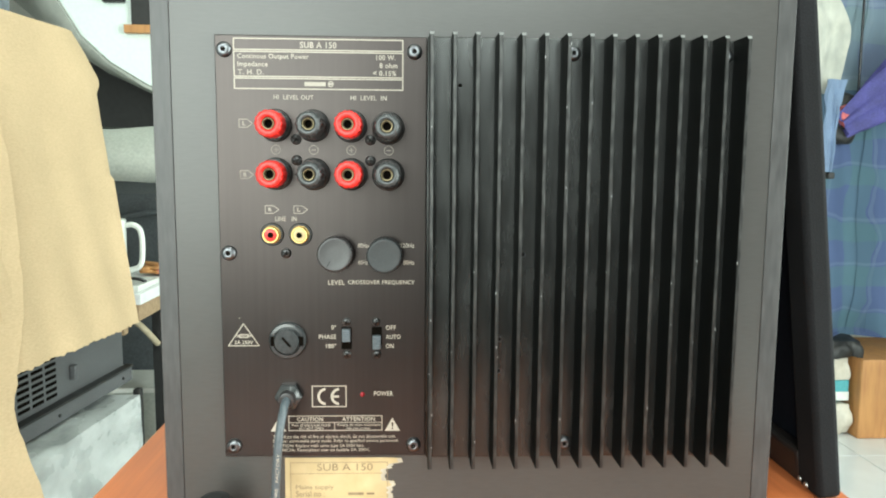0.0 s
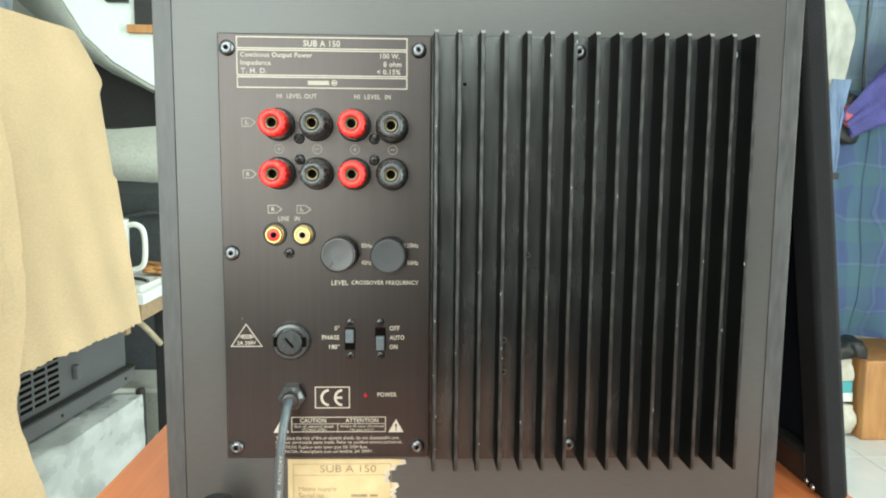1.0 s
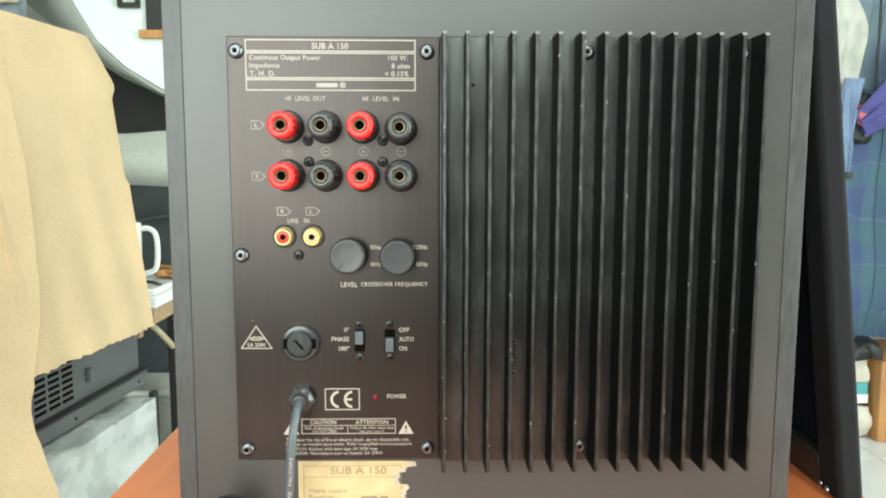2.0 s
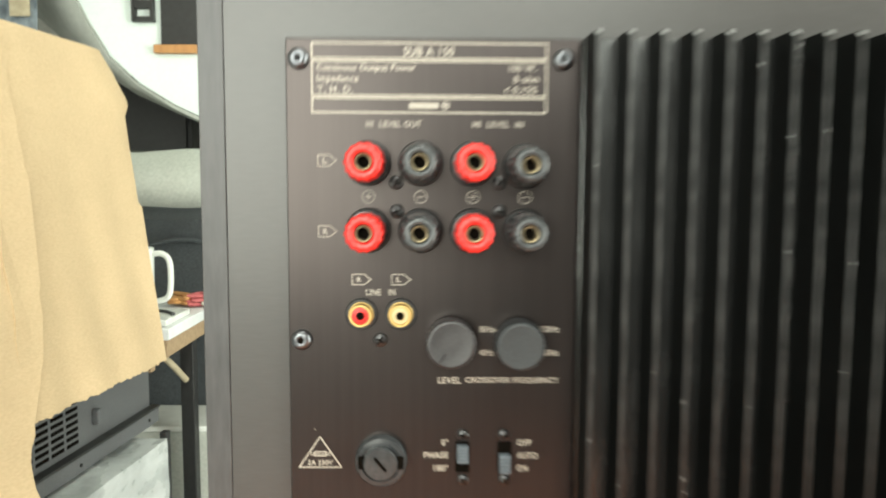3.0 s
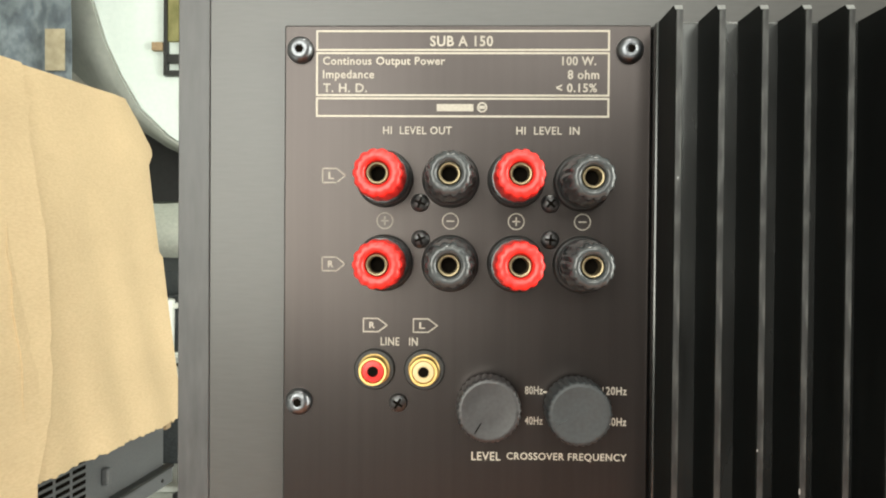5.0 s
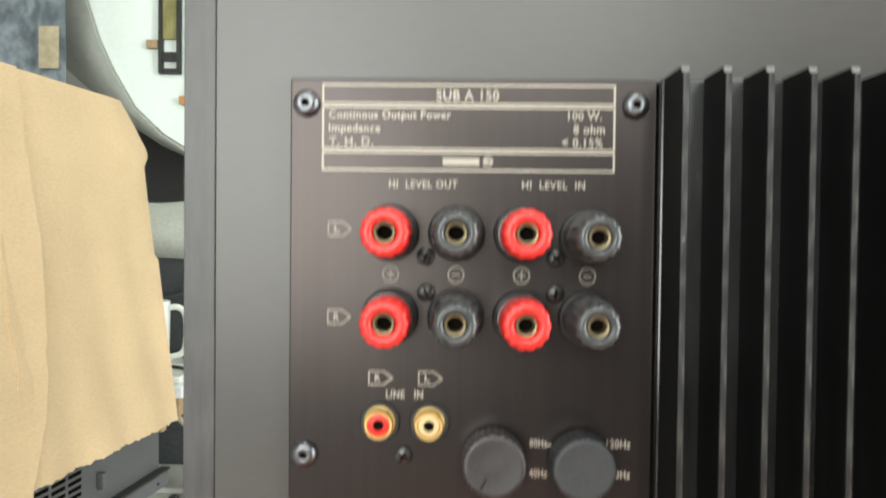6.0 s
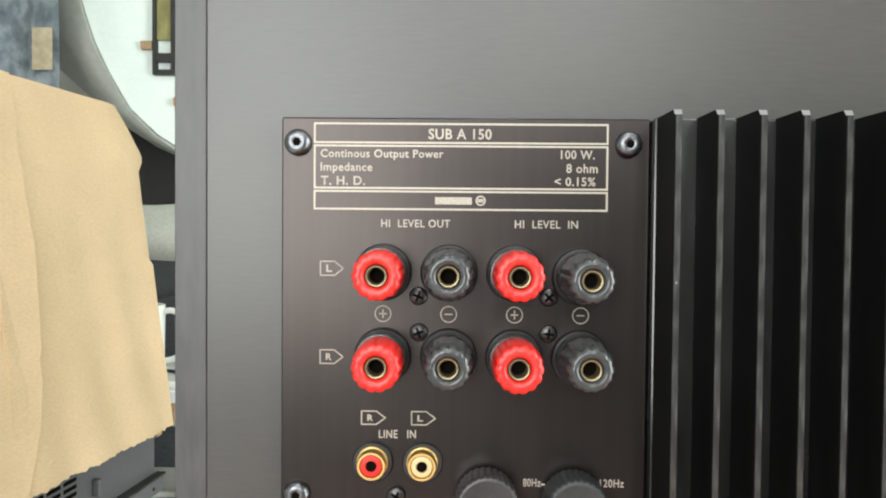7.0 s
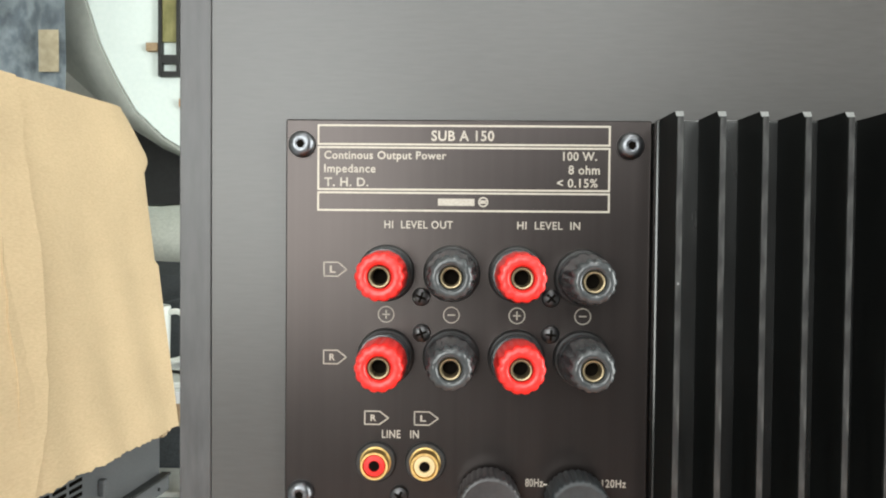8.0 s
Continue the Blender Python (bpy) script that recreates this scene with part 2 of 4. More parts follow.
def finish(bm, name, mats, smooth=True, angle=35):
    me = bpy.data.meshes.new(name)
    bmesh.ops.recalc_face_normals(bm, faces=bm.faces)
    if smooth:
        for f in bm.faces:
            f.smooth = True
        for e in bm.edges:
            e.smooth = not (len(e.link_faces) == 2 and e.calc_face_angle(0) > radians(angle))
    bm.to_mesh(me)
    bm.free()
    for m in (mats if isinstance(mats, (list, tuple)) else [mats]):
        me.materials.append(m)
    for f in me.polygons:  # level faces stay level between rounded edges
        if max(abs(c) for c in f.normal) > 0.99999:
            f.use_smooth = False
    return me


def part(name, bm, mats, parent=None, label="", at=None, smooth=True, angle=35):
    me = bm if isinstance(bm, bpy.types.Mesh) else finish(bm, name, mats, smooth, angle)
    ob = new(name, me)
    if at is not None:
        ob.location = at
    if parent is not None:
        ob.parent = parent
    if label:
        ob["label"] = label
    return ob


def box(x0, x1, y0, y1, z0, z1, bevel=0.0, segments=2, bm=None):
    own = bmesh.new()
    bmesh.ops.create_cube(own, size=1)
    for v in own.verts:
        v.co = Vector(((x0 + x1) / 2 + v.co.x * (x1 - x0), (y0 + y1) / 2 + v.co.y * (y1 - y0), (z0 + z1) / 2 + v.co.z * (z1 - z0)))
    if bevel:
        bmesh.ops.bevel(own, geom=list(own.edges), offset=bevel, segments=segments, affect="EDGES", profile=0.5)
    if bm is None:
        return own
    join(bm, own)
    return bm


def join(bm, other, m=None):
    me = bpy.data.meshes.new("tmp")
    if m is not None:
        bmesh.ops.transform(other, matrix=m, verts=other.verts)
    other.to_mesh(me)
    other.free()
    bm.from_mesh(me)
    bpy.data.meshes.remove(me)
    return bm


def lathe(profile, n=32, flute=0, depth=0.0, fluted=(), phase=0.0):
    """A turned form about the y axis, which points at the viewer with falling y. profile: (radius, y). Rings whose number
    is in fluted get that many flutes."""
    bm = bmesh.new()
    rings = []
    for i, (r, y) in enumerate(profile):
        ring = []
        for k in range(n):
            a = 2 * math.pi * k / n + phase
            rr = r
            if flute and i in fluted:
                rr = r - depth * (0.5 - 0.5 * math.cos(a * flute)) ** 2
            ring.append(bm.verts.new((rr * math.cos(a), y, rr * math.sin(a))))
        rings.append(ring)
    for a, b in zip(rings, rings[1:]):
        for k in range(n):
            bm.faces.new((a[k], a[(k + 1) % n], b[(k + 1) % n], b[k]))
    bm.faces.new(rings[0])
    bm.faces.new(rings[-1])
    return bm


def tube(points, r, n=12, name="tube"):
    """A round bar along a smooth line through the points."""
    pts = [Vector(p) for p in points]
    fine = []
    for i in range(len(pts) - 1):
        p0, p1, p2, p3 = pts[max(i - 1, 0)], pts[i], pts[i + 1], pts[min(i + 2, len(pts) - 1)]
        for k in range(8):
            t = k / 8
            fine.append(0.5 * (2 * p1 + (p2 - p0) * t + (2 * p0 - 5 * p1 + 4 * p2 - p3) * t * t + (3 * p1 - p0 - 3 * p2 + p3) * t ** 3))
    fine.append(pts[-1])
    bm = bmesh.new()
    rings = []
    side = Vector((1, 0, 0))
    for i, p in enumerate(fine):
        way = (fine[min(i + 1, len(fine) - 1)] - fine[max(i - 1, 0)]).normalized()
        side = (side - way * side.dot(way)).normalized()
        up = way.cross(side)
        rings.append([bm.verts.new(p + r * (math.cos(2 * math.pi * k / n) * side + math.sin(2 * math.pi * k / n) * up)) for k in range(n)])
    for a, b in zip(rings, rings[1:]):
        for k in range(n):
            bm.faces.new((a[k], a[(k + 1) % n], b[(k + 1) % n], b[k]))
    bm.faces.new(rings[0])
    bm.faces.new(rings[-1])
    return bm


def prism(outline, y0, y1):
    """An outline in x and z, given thickness from y0 to y1."""
    bm = bmesh.new()
    a = [bm.verts.new((x, y0, z)) for x, z in outline]
    b = [bm.verts.new((x, y1, z)) for x, z in outline]
    bm.faces.new(a)
    bm.faces.new(b)
    for i in range(len(a)):
        j = (i + 1) % len(a)
        bm.faces.new((a[i], a[j], b[j], b[i]))
    return bm


def sheet(nu, nv, place, thick=0.0):
    """A surface from place(u, v), u and v from 0 to 1; thick gives it a back."""
    bm = bmesh.new()
    grid = [[bm.verts.new(place(i / nu, j / nv)) for j in range(nv + 1)] for i in range(nu + 1)]
    faces = [bm.faces.new((grid[i][j], grid[i + 1][j], grid[i + 1][j + 1], grid[i][j + 1])) for i in range(nu) for j in range(nv)]
    if thick:
        bmesh.ops.recalc_face_normals(bm, faces=faces)
        bmesh.ops.solidify(bm, geom=faces, thickness=thick)
    return bm


def lettering(words, x0, x1, z0, z1, y, parent, mat=None, name="lettering", bold=0.0):
    """Printed words that fill the field x0..x1, z0..z1 (millimetres) on a face that looks towards -y."""
    cu = bpy.data.curves.new("words", "FONT")
    cu.body, cu.size, cu.resolution_u, cu.offset = words, 1.0, 3, bold
    cu.space_character = 1.08 if bold else 1.0
    tmp = bpy.data.objects.new("words", cu)
    scene.collection.objects.link(tmp)
    me = bpy.data.meshes.new_from_object(tmp)
    bpy.data.objects.remove(tmp)
    bpy.data.curves.remove(cu)
    co = np.array([v.co[:] for v in me.vertices])
    lo, hi = co.min(0), co.max(0)
    for v in me.vertices:
        u, w = (v.co.x - lo[0]) / (hi[0] - lo[0]), (v.co.y - lo[1]) / (hi[1] - lo[1])
        v.co = Vector(((x0 + u * (x1 - x0)) / 1000, y, (z0 + w * (z1 - z0)) / 1000))
    me.name = name
    me.materials.append(mat or INK)
    return part(name, me, None, parent)


def strokes(polys, y, parent, name, mat=None, label=""):
    """Printed flat shapes (millimetres), each a closed outline, as one thin mesh."""
    bm = bmesh.new()
    for poly in polys:
        bm.faces.new([bm.verts.new((x / 1000, y, z / 1000)) for x, z in poly])
    return part(name, bm, mat or INK, parent, label, smooth=False)


def line(x0, z0, x1, z1, w):
    d = Vector((x1 - x0, z1 - z0)).normalized() * w / 2
    n = Vector((-d.y, d.x))
    return [(x0 - d.x + n.x, z0 - d.y + n.y), (x1 + d.x + n.x, z1 + d.y + n.y), (x1 + d.x - n.x, z1 + d.y - n.y), (x0 - d.x - n.x, z0 - d.y - n.y)]


def closed(points, w):
    return [line(*points[i], *points[(i + 1) % len(points)], w) for i in range(len(points))]


def frame_lines(x0, x1, z0, z1, w):
    return [[(x0, z0), (x1, z0), (x1, z0 + w), (x0, z0 + w)], [(x0, z1 - w), (x1, z1 - w), (x1, z1), (x0, z1)],
            [(x0, z0 + w), (x0 + w, z0 + w), (x0 + w, z1 - w), (x0, z1 - w)], [(x1 - w, z0 + w), (x1, z0 + w), (x1, z1 - w), (x1 - w, z1 - w)]]


def ring(cx, cz, r, w, a0=0, a1=360, n=28):
    out = []
    for k in range(n):
        a, b = radians(a0 + (a1 - a0) * k / n), radians(a0 + (a1 - a0) * (k + 1) / n)
        out.append([(cx + r * math.cos(a), cz + r * math.sin(a)), (cx + r * math.cos(b), cz + r * math.sin(b)),
                    (cx + (r - w) * math.cos(b), cz + (r - w) * math.sin(b)), (cx + (r - w) * math.cos(a), cz + (r - w) * math.sin(a))])
    return out

# ---- room ----
FLOOR = -0.72
RX0, RX1, RY0, RY1, TOP = -2.6, 2.5, -2.3, 2.95, 1.98


def structure(name, bm, mats, label="", smooth=False):
    ob = part(name, bm, mats, smooth=smooth)
    return tagged(ob, label, kind="structure")


floor = structure("floor", box(RX0 - 0.1, RX1 + 0.1, RY0 - 0.1, RY1 + 0.1, FLOOR - 0.1, FLOOR - 0.003), GROUT, "white glossy floor tiles with thin grey joints")
structure("ceiling", box(RX0 - 0.1, RX1 + 0.1, RY0 - 0.1, RY1 + 0.1, TOP, TOP + 0.1), WALL, "plain off-white ceiling")
structure("wall_west", box(RX0 - 0.1, RX0, RY0, RY1, FLOOR - 0.002, TOP - 0.002), WALL, "plain off-white wall")
east = bmesh.new()
for a in ((RY0, -1.50, FLOOR - 0.002, TOP - 0.002), (0.0, RY1, FLOOR - 0.002, TOP - 0.002), (-1.50, 0.0, 1.45, TOP - 0.002)):
    box(RX1, RX1 + 0.1, a[0], a[1], a[2], a[3], bm=east)
structure("wall_east", east, WALL, "plain off-white wall with a door opening")
structure("wall_north", box(RX0 - 0.1, RX1 + 0.1, RY1, RY1 + 0.1, FLOOR - 0.002, TOP - 0.002), WALL, "plain off-white wall")
# the unseen wall behind the camera, dark to deepen reflections, with the window openings
wall = bmesh.new()
# the opening from x 0.12 to 0.78 is added for the fill lamp
for a in ((RX0 - 0.1, -1.30, FLOOR - 0.002, TOP - 0.002), (-0.10, 0.12, FLOOR - 0.002, TOP - 0.002), (0.78, RX1 + 0.1, FLOOR - 0.002, TOP - 0.002), (-1.30, -0.10, FLOOR - 0.002, -0.12), (-1.30, -0.10, 1.47, TOP - 0.002),
          (0.12, 0.78, FLOOR - 0.002, 0.71), (0.12, 0.78, 1.41, TOP - 0.002)):
    box(a[0], a[1], RY0 - 0.1, RY0, a[2], a[3], bm=wall)
structure("wall_south", wall, GREY_WALL, "unseen wall darkened to deepen reflections, with a window and an added opening")

# white stair wall with its curved lip
CURVE = [(-1.15, 1.45), (-1.125, 1.15), (-1.075, 0.91), (-1.03, 0.77), (-0.985, 0.675), (-0.925, 0.572), (-0.84, 0.492), (-0.735, 0.428), (-0.5, 0.32), (-0.1, 0.2), (0.6, 0.12)]
structure("wall_stair", prism(CURVE + [(0.9, 0.12), (0.9, TOP - 0.004), (-1.15, TOP - 0.004)], 1.95, 2.0), WHITE, "white curved wall under the stairs")


def lip(u, v):
    k = u * (len(CURVE) - 1)
    i = min(int(k), len(CURVE) - 2)
    a, b = Vector(CURVE[i]), Vector(CURVE[i + 1])
    p = a + (b - a) * (k - i)
    w = 1.35 * (1 - u) ** 2.2
    return Vector((p.x - 0.001 - 0.34 * w * v, 1.947 + 0.16 * v * v, p.y - 0.002 - 0.03 * w * v))


structure("stair_soffit", sheet(40, 8, lip, 0.012), SOFFIT, "curved lip below the stair wall, shade put into its grey-green colour", smooth=True)

# ---- the subwoofer ----
sub = thing("subwoofer", "black ash subwoofer with amplifier plate and finned heat sink", "subwoofer", at=(0.128, 0.17, -0.015))
SUBM = Matrix.Translation((0.128, 0.17, -0.015))


def sub_part(name, bm, mats, label="", parent=None, at=None, smooth=True, angle=35):
    """A part in world places, put under the subwoofer."""
    ob = part(name, bm, mats, parent or sub, label, at, smooth, angle)
    if parent is None:
        ob.matrix_parent_inverse = SUBM.inverted()
    return ob


CX0, CX1, CZ1, DEEP, TZ = -0.0370, 0.2930, 0.365, 0.345, -0.015
sub_part("side_board", box(CX0, -0.0276, 0.0017, DEEP, TZ, CZ1, 0.0003, 2), ASH, "black ash side board with visible grain")
sub_part("side_board", box(0.2837, CX1, 0.0017, DEEP, TZ, CZ1, 0.0003, 2), ASH, "black ash side board with visible grain")
sub_part("back_panel", box(-0.02752, 0.28362, 0.0020, 0.016, TZ, CZ1 - 0.0095, 0.0002, 1), VINYL, "charcoal vinyl back panel")
sub_part("top_board", box(-0.0274, 0.2835, 0.0008, DEEP, CZ1 - 0.009, CZ1, 0.0008), ASH)
sub_part("bottom_board", box(-0.0274, 0.2835, 0.018, DEEP, TZ, 0.0), ASH)
sub_part("front_panel", box(-0.0274, 0.2835, DEEP - 0.018, DEEP - 0.002, 0.0005, CZ1 - 0.0095), VINYL)

plate = sub_part("amplifier_plate", box(-0.0048, 0.1020, 0.0, 0.0019, 0.0280, 0.2484, 0.0004, 1), PLATE, "brushed black aluminium amplifier plate with pale print")
IY = -0.00012
# title field
for x0, x1, z0, z1 in ((4.5, 90.0, 240.9, 246.9), (4.5, 90.0, 227.7, 240.5), (4.5, 90.0, 221.6, 227.3)):
    strokes(frame_lines(x0, x1, z0, z1, 0.55), IY, plate, "frame_line")
for words, x0, x1, z0, z1 in (
        ("SUB A 150", 37.9, 56.2, 242.2, 245.3), ("Continous Output Power", 6.5, 42.3, 236.1, 239.2), ("Impedance", 6.5, 21.6, 232.1, 235.3),
        ("T. H. D.", 6.6, 19.5, 228.8, 231.4), ("100 W.", 76.3, 86.1, 236.7, 239.3), ("8 ohm", 77.9, 87.0, 232.7, 235.4), ("< 0.15%", 74.6, 86.4, 228.9, 231.5),
        ("HI  LEVEL OUT", 24.3, 44.4, 216.6, 218.9), ("HI  LEVEL  IN", 63.2, 81.5, 216.6, 218.9), ("LINE   IN", 24.0, 34.9, 154.7, 157.1),
        ("80Hz", 66.4, 71.6, 140.9, 143.3), ("40Hz", 66.4, 71.6, 132.0, 134.4), ("120Hz", 88.9, 95.9, 141.0, 143.4), ("80Hz", 90.2, 95.9, 132.0, 134.4),
        ("LEVEL", 50.9, 59.4, 121.3, 123.8), ("CROSSOVER FREQUENCY", 61.2, 96.1, 121.3, 123.8),
        ("2A 250V", 1.6, 11.2, 89.7, 91.6), ("0°", 52.3, 54.8, 97.4, 99.8), ("PHASE", 45.7, 54.8, 92.4, 94.8), ("180°", 49.4, 54.8, 87.4, 89.8),
        ("OFF", 81.0, 86.3, 97.3, 99.7), ("AUTO", 81.0, 88.7, 92.3, 94.7), ("ON", 81.0, 85.1, 87.3, 89.7), ("POWER", 74.6, 84.7, 61.4, 63.8),
        ("CAUTION", 33.6, 47.4, 47.4, 49.6), ("ATTENTION", 57.6, 75.0, 47.4, 49.6), ("Risk of electrical shock", 30.8, 51.4, 44.5, 46.2),
        ("DO NOT OPEN", 34.7, 47.5, 42.8, 44.1), ("Risque de choc electrique", 55.0, 78.0, 44.3, 46.1), ("Ne pas ouvrir", 60.0, 72.8, 42.5, 44.1),
        ("To reduce the risk of fire or electric shock, do not disassemble unit.", 20.7, 86.2, 37.7, 39.9),
        ("No user serviceable parts inside. Refer to qualified service personnel.", 20.7, 87.7, 35.2, 37.4),
        ("CAUTION: Replace with same type 2A 250V fuse.", 20.6, 69.4, 32.6, 34.7), ("ATENCIA: Reemplace con un fusible 2A 250V.", 20.6, 72.2, 30.2, 32.3)):
    lettering(words, x0, x1, z0, z1, IY, plate, INK if z0 < 130 else DIM_INK, bold=0.019 if z0 > 220 else 0.013 if z0 > 47 else 0.0)
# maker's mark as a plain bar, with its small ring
strokes([line(41.0, 224.4, 49.6, 224.4, 2.1)] + ring(53.2, 224.5, 1.5, 0.45) + [line(52.8, 224.5, 53.6, 224.5, 1.0)], IY, plate, "maker_mark", DIM_INK)
# channel flags


def flag(x0, x1, z0, z1, letter):
    m = x0 + (x1 - x0) * 0.62
    strokes(closed([(x0, z0), (m, z0), (x1, (z0 + z1) / 2), (m, z1), (x0, z1)], 0.36), IY, plate, "channel_flag", DIM_INK)
    lettering(letter, x0 + 1.7, x0 + 3.4, z0 + 1.0, z1 - 1.0, IY, plate, DIM_INK, bold=0.03)


flag(6.6, 13.3, 202.4, 206.5, "L")
flag(6.6, 13.3, 176.5, 180.5, "R")
flag(18.9, 25.9, 158.7, 162.6, "R")
flag(33.6, 40.6, 158.7, 162.6, "L")
for cx, plus in ((25.0, 1), (44.2, 0), (63.4, 1), (82.6, 0)):
    s = ring(cx, 191.3, 2.45, 0.30) + [line(cx - 0.95, 191.3, cx + 0.95, 191.3, 0.38)]
    if plus:
        s += [line(cx, 190.2, cx, 190.8, 0.38), line(cx, 191.8, cx, 192.4, 0.38)]
    strokes(s, IY, plate, "polarity_mark", DIM_INK)
strokes([line(71.9, 141.6, 72.6, 141.6, 0.5)], IY, plate, "scale_dot")
strokes([line(87.3, 142.6, 88.0, 142.6, 0.5)], IY, plate, "scale_dot")
# fuse triangle, with the fuse sign
strokes(closed([(-1.6, 88.8), (14.4, 88.8), (6.4, 100.6)], 0.45) + frame_lines(4.2, 8.8, 93.0, 95.0, 0.4)
        + [line(2.9, 93.6, 4.0, 93.6, 0.35), line(9.0, 93.6, 10.1, 93.6, 0.35), line(2.9, 94.4, 4.0, 94.4, 0.35), line(9.0, 94.4, 10.1, 94.4, 0.35), line(4.8, 94.0, 8.2, 94.0, 0.3)],
        IY, plate, "fuse_triangle")
# conformity mark
strokes(frame_lines(41.6, 60.0, 55.2, 67.0, 0.5) + ring(49.2, 61.0, 4.7, 1.3, 95, 265) + ring(56.3, 61.0, 4.7, 1.3, 95, 265) + [line(52.8, 61.0, 55.4, 61.0, 1.2)], IY, plate, "conformity_mark")
# caution table
strokes(frame_lines(29.0, 79.0, 42.1, 50.5, 0.4) + [line(29.6, 46.7, 78.4, 46.7, 0.3), line(53.5, 42.6, 53.5, 46.4, 0.3)], IY, plate, "caution_frame")
for x0, x1 in ((19.5, 27.8), (80.3, 88.5)):
    m = (x0 + x1) / 2
    bang = [(m - 0.5, 46.6), (m + 0.5, 46.6), (m + 0.3, 44.2), (m - 0.3, 44.2)]
    tri = [(x0, 41.9), (x1, 41.9), (m, 49.1)]
    warn = strokes([tri], IY, plate, "warning_triangle")
    strokes([bang, [(m - 0.4, 43.6), (m + 0.4, 43.6), (m + 0.4, 42.9), (m - 0.4, 42.9)]], IY - 0.00008, plate, "exclamation_mark", SCREW)

strokes([line(3.0, 205.4, 4.4, 204.5, 0.05), line(4.4, 204.5, 5.6, 203.6, 0.04)], IY, plate, "scratch", STEEL)
strokes([line(4.3, 103.6, 4.6, 103.6, 0.3)], IY, plate, "speck")
# screws


def hex_screw(r, h):
    """A domed cap screw with a hexagon socket."""
    bm = lathe([(r, 0.0), (r, -h * 0.35), (r * 0.93, -h * 0.65), (r * 0.72, -h * 0.92), (r * 0.42, -h), (r * 0.33, -h * 0.95)], 24)
    bm.faces.ensure_lookup_table()
    top = max(bm.faces, key=lambda f: -f.calc_center_median().y if len(f.verts) > 4 else -9)
    bmesh.ops.delete(bm, geom=[top], context="FACES_ONLY")
    sock = lathe([(r * 0.36, -h * 0.95), (r * 0.34, -h * 0.45)], 6)
    return join(bm, sock)


def cross_screw(r, h):
    """A pan head with a cross recess."""
    bm = lathe([(r, 0.0), (r, -h * 0.3), (r * 0.9, -h * 0.7), (r * 0.6, -h * 0.97), (r * 0.15, -h)], 24)
    return bm


HEX_ME = finish(hex_screw(0.0039, 0.0028), "plate_screw", [CAPSCREW])
HEX_HOLE = finish(lathe([(0.00128, -0.00270), (0.00132, -0.00262)], 6), "socket", [PAINTED_DARK])
CROSS_ME = finish(cross_screw(0.0027, 0.0020), "cross_screw", [STEEL])
cr = bmesh.new()
for a in (0, 90):
    join(cr, box(-0.0016, 0.0016, -0.00208, -0.0010, -0.00036, 0.00036), pose(0, 0, 0, 0, a + 20, 0))
# raised dark bars paint the shade of the cross recess
CROSS_HOLE = finish(cr, "cross_recess", [PAINTED_DARK], smooth=False)


def screw(x, z, me, hole, name, turn=0.0, y=0.0, scale=1.0):
    ob = new(name, me)
    ob.parent, ob.matrix_parent_inverse = sub, SUBM.inverted()
    ob.matrix_basis = pose(x / 1000, y, z / 1000, 0, turn, 0) @ Matrix.Scale(scale, 4)
    hid = new("recess", hole)
    hid.parent = ob
    return ob


for k, (x, z) in enumerate(((0, 241), (95.7, 241), (0, 138), (0.2, 34.2), (95.7, 34.2))):
    screw(x, z, HEX_ME, HEX_HOLE, "plate_screw", 17 * k)
for k, (x, z) in enumerate(((35.3, 196.6), (73.2, 196.6), (35.5, 186.0), (73.2, 186.0), (29.3, 138.0))):
    screw(x, z, CROSS_ME, CROSS_HOLE, "cross_screw", 25 * k)
for k, (x, z) in enumerate(((60.3, 101.6), (60.5, 84.1), (75.9, 101.6), (76.2, 84.1))):
    screw(x, z, CROSS_ME, CROSS_HOLE, "switch_screw", 40 * k, scale=0.82)

# binding posts


def binding_post(x, z, red, turn):
    base = sub_part("binding_post", lathe([(0.0083, 0.0), (0.0083, -0.0016), (0.0081, -0.0022), (0.0077, -0.0025), (0.0060, -0.0027)], 36), DARK,
                    "red screw terminal for loudspeaker wire" if red else "black screw terminal for loudspeaker wire", at=(x / 1000, 0, z / 1000))
    part("collar", lathe([(0.0072, -0.0024), (0.0075, -0.0030), (0.0075, -0.0066), (0.0072, -0.0072), (0.0050, -0.0074)], 36), BLACK_PLASTIC, base, "glossy black collar")
    if red:
        prof = [(0.0062, -0.0070), (0.0068, -0.0076), (0.0070, -0.0090), (0.0069, -0.0150), (0.0067, -0.0190), (0.0065, -0.0201), (0.0060, -0.0206), (0.0040, -0.0207), (0.0035, -0.0203), (0.0031, -0.0192), (0.0031, -0.0101)]
    else:
        prof = [(0.0064, -0.0070), (0.0072, -0.0076), (0.0073, -0.0095), (0.0070, -0.0135), (0.0065, -0.0175), (0.0061, -0.0194), (0.0053, -0.0204), (0.0042, -0.0206), (0.0035, -0.0203), (0.0031, -0.0192), (0.0031, -0.0101)]
    part("cap", lathe(prof, 168, 14, 0.00040 if red else 0.00045, (2, 3, 4, 5), radians(turn)), RED if red else CAP_GREY, base, "fluted red cap" if red else "fluted black cap", angle=75)
    part("socket", lathe([(0.0030, -0.01030), (0.0030, -0.0194), (0.0028, -0.0197), (0.0024, -0.0196), (0.00215, -0.0190), (0.0021, -0.01040)], 28), BRASS, base, "brass socket")
    # dark disc that paints the shade deep in the socket
    part("hollow", lathe([(0.00212, -0.01560), (0.00208, -0.01565)], 20), PAINTED_DARK, base)


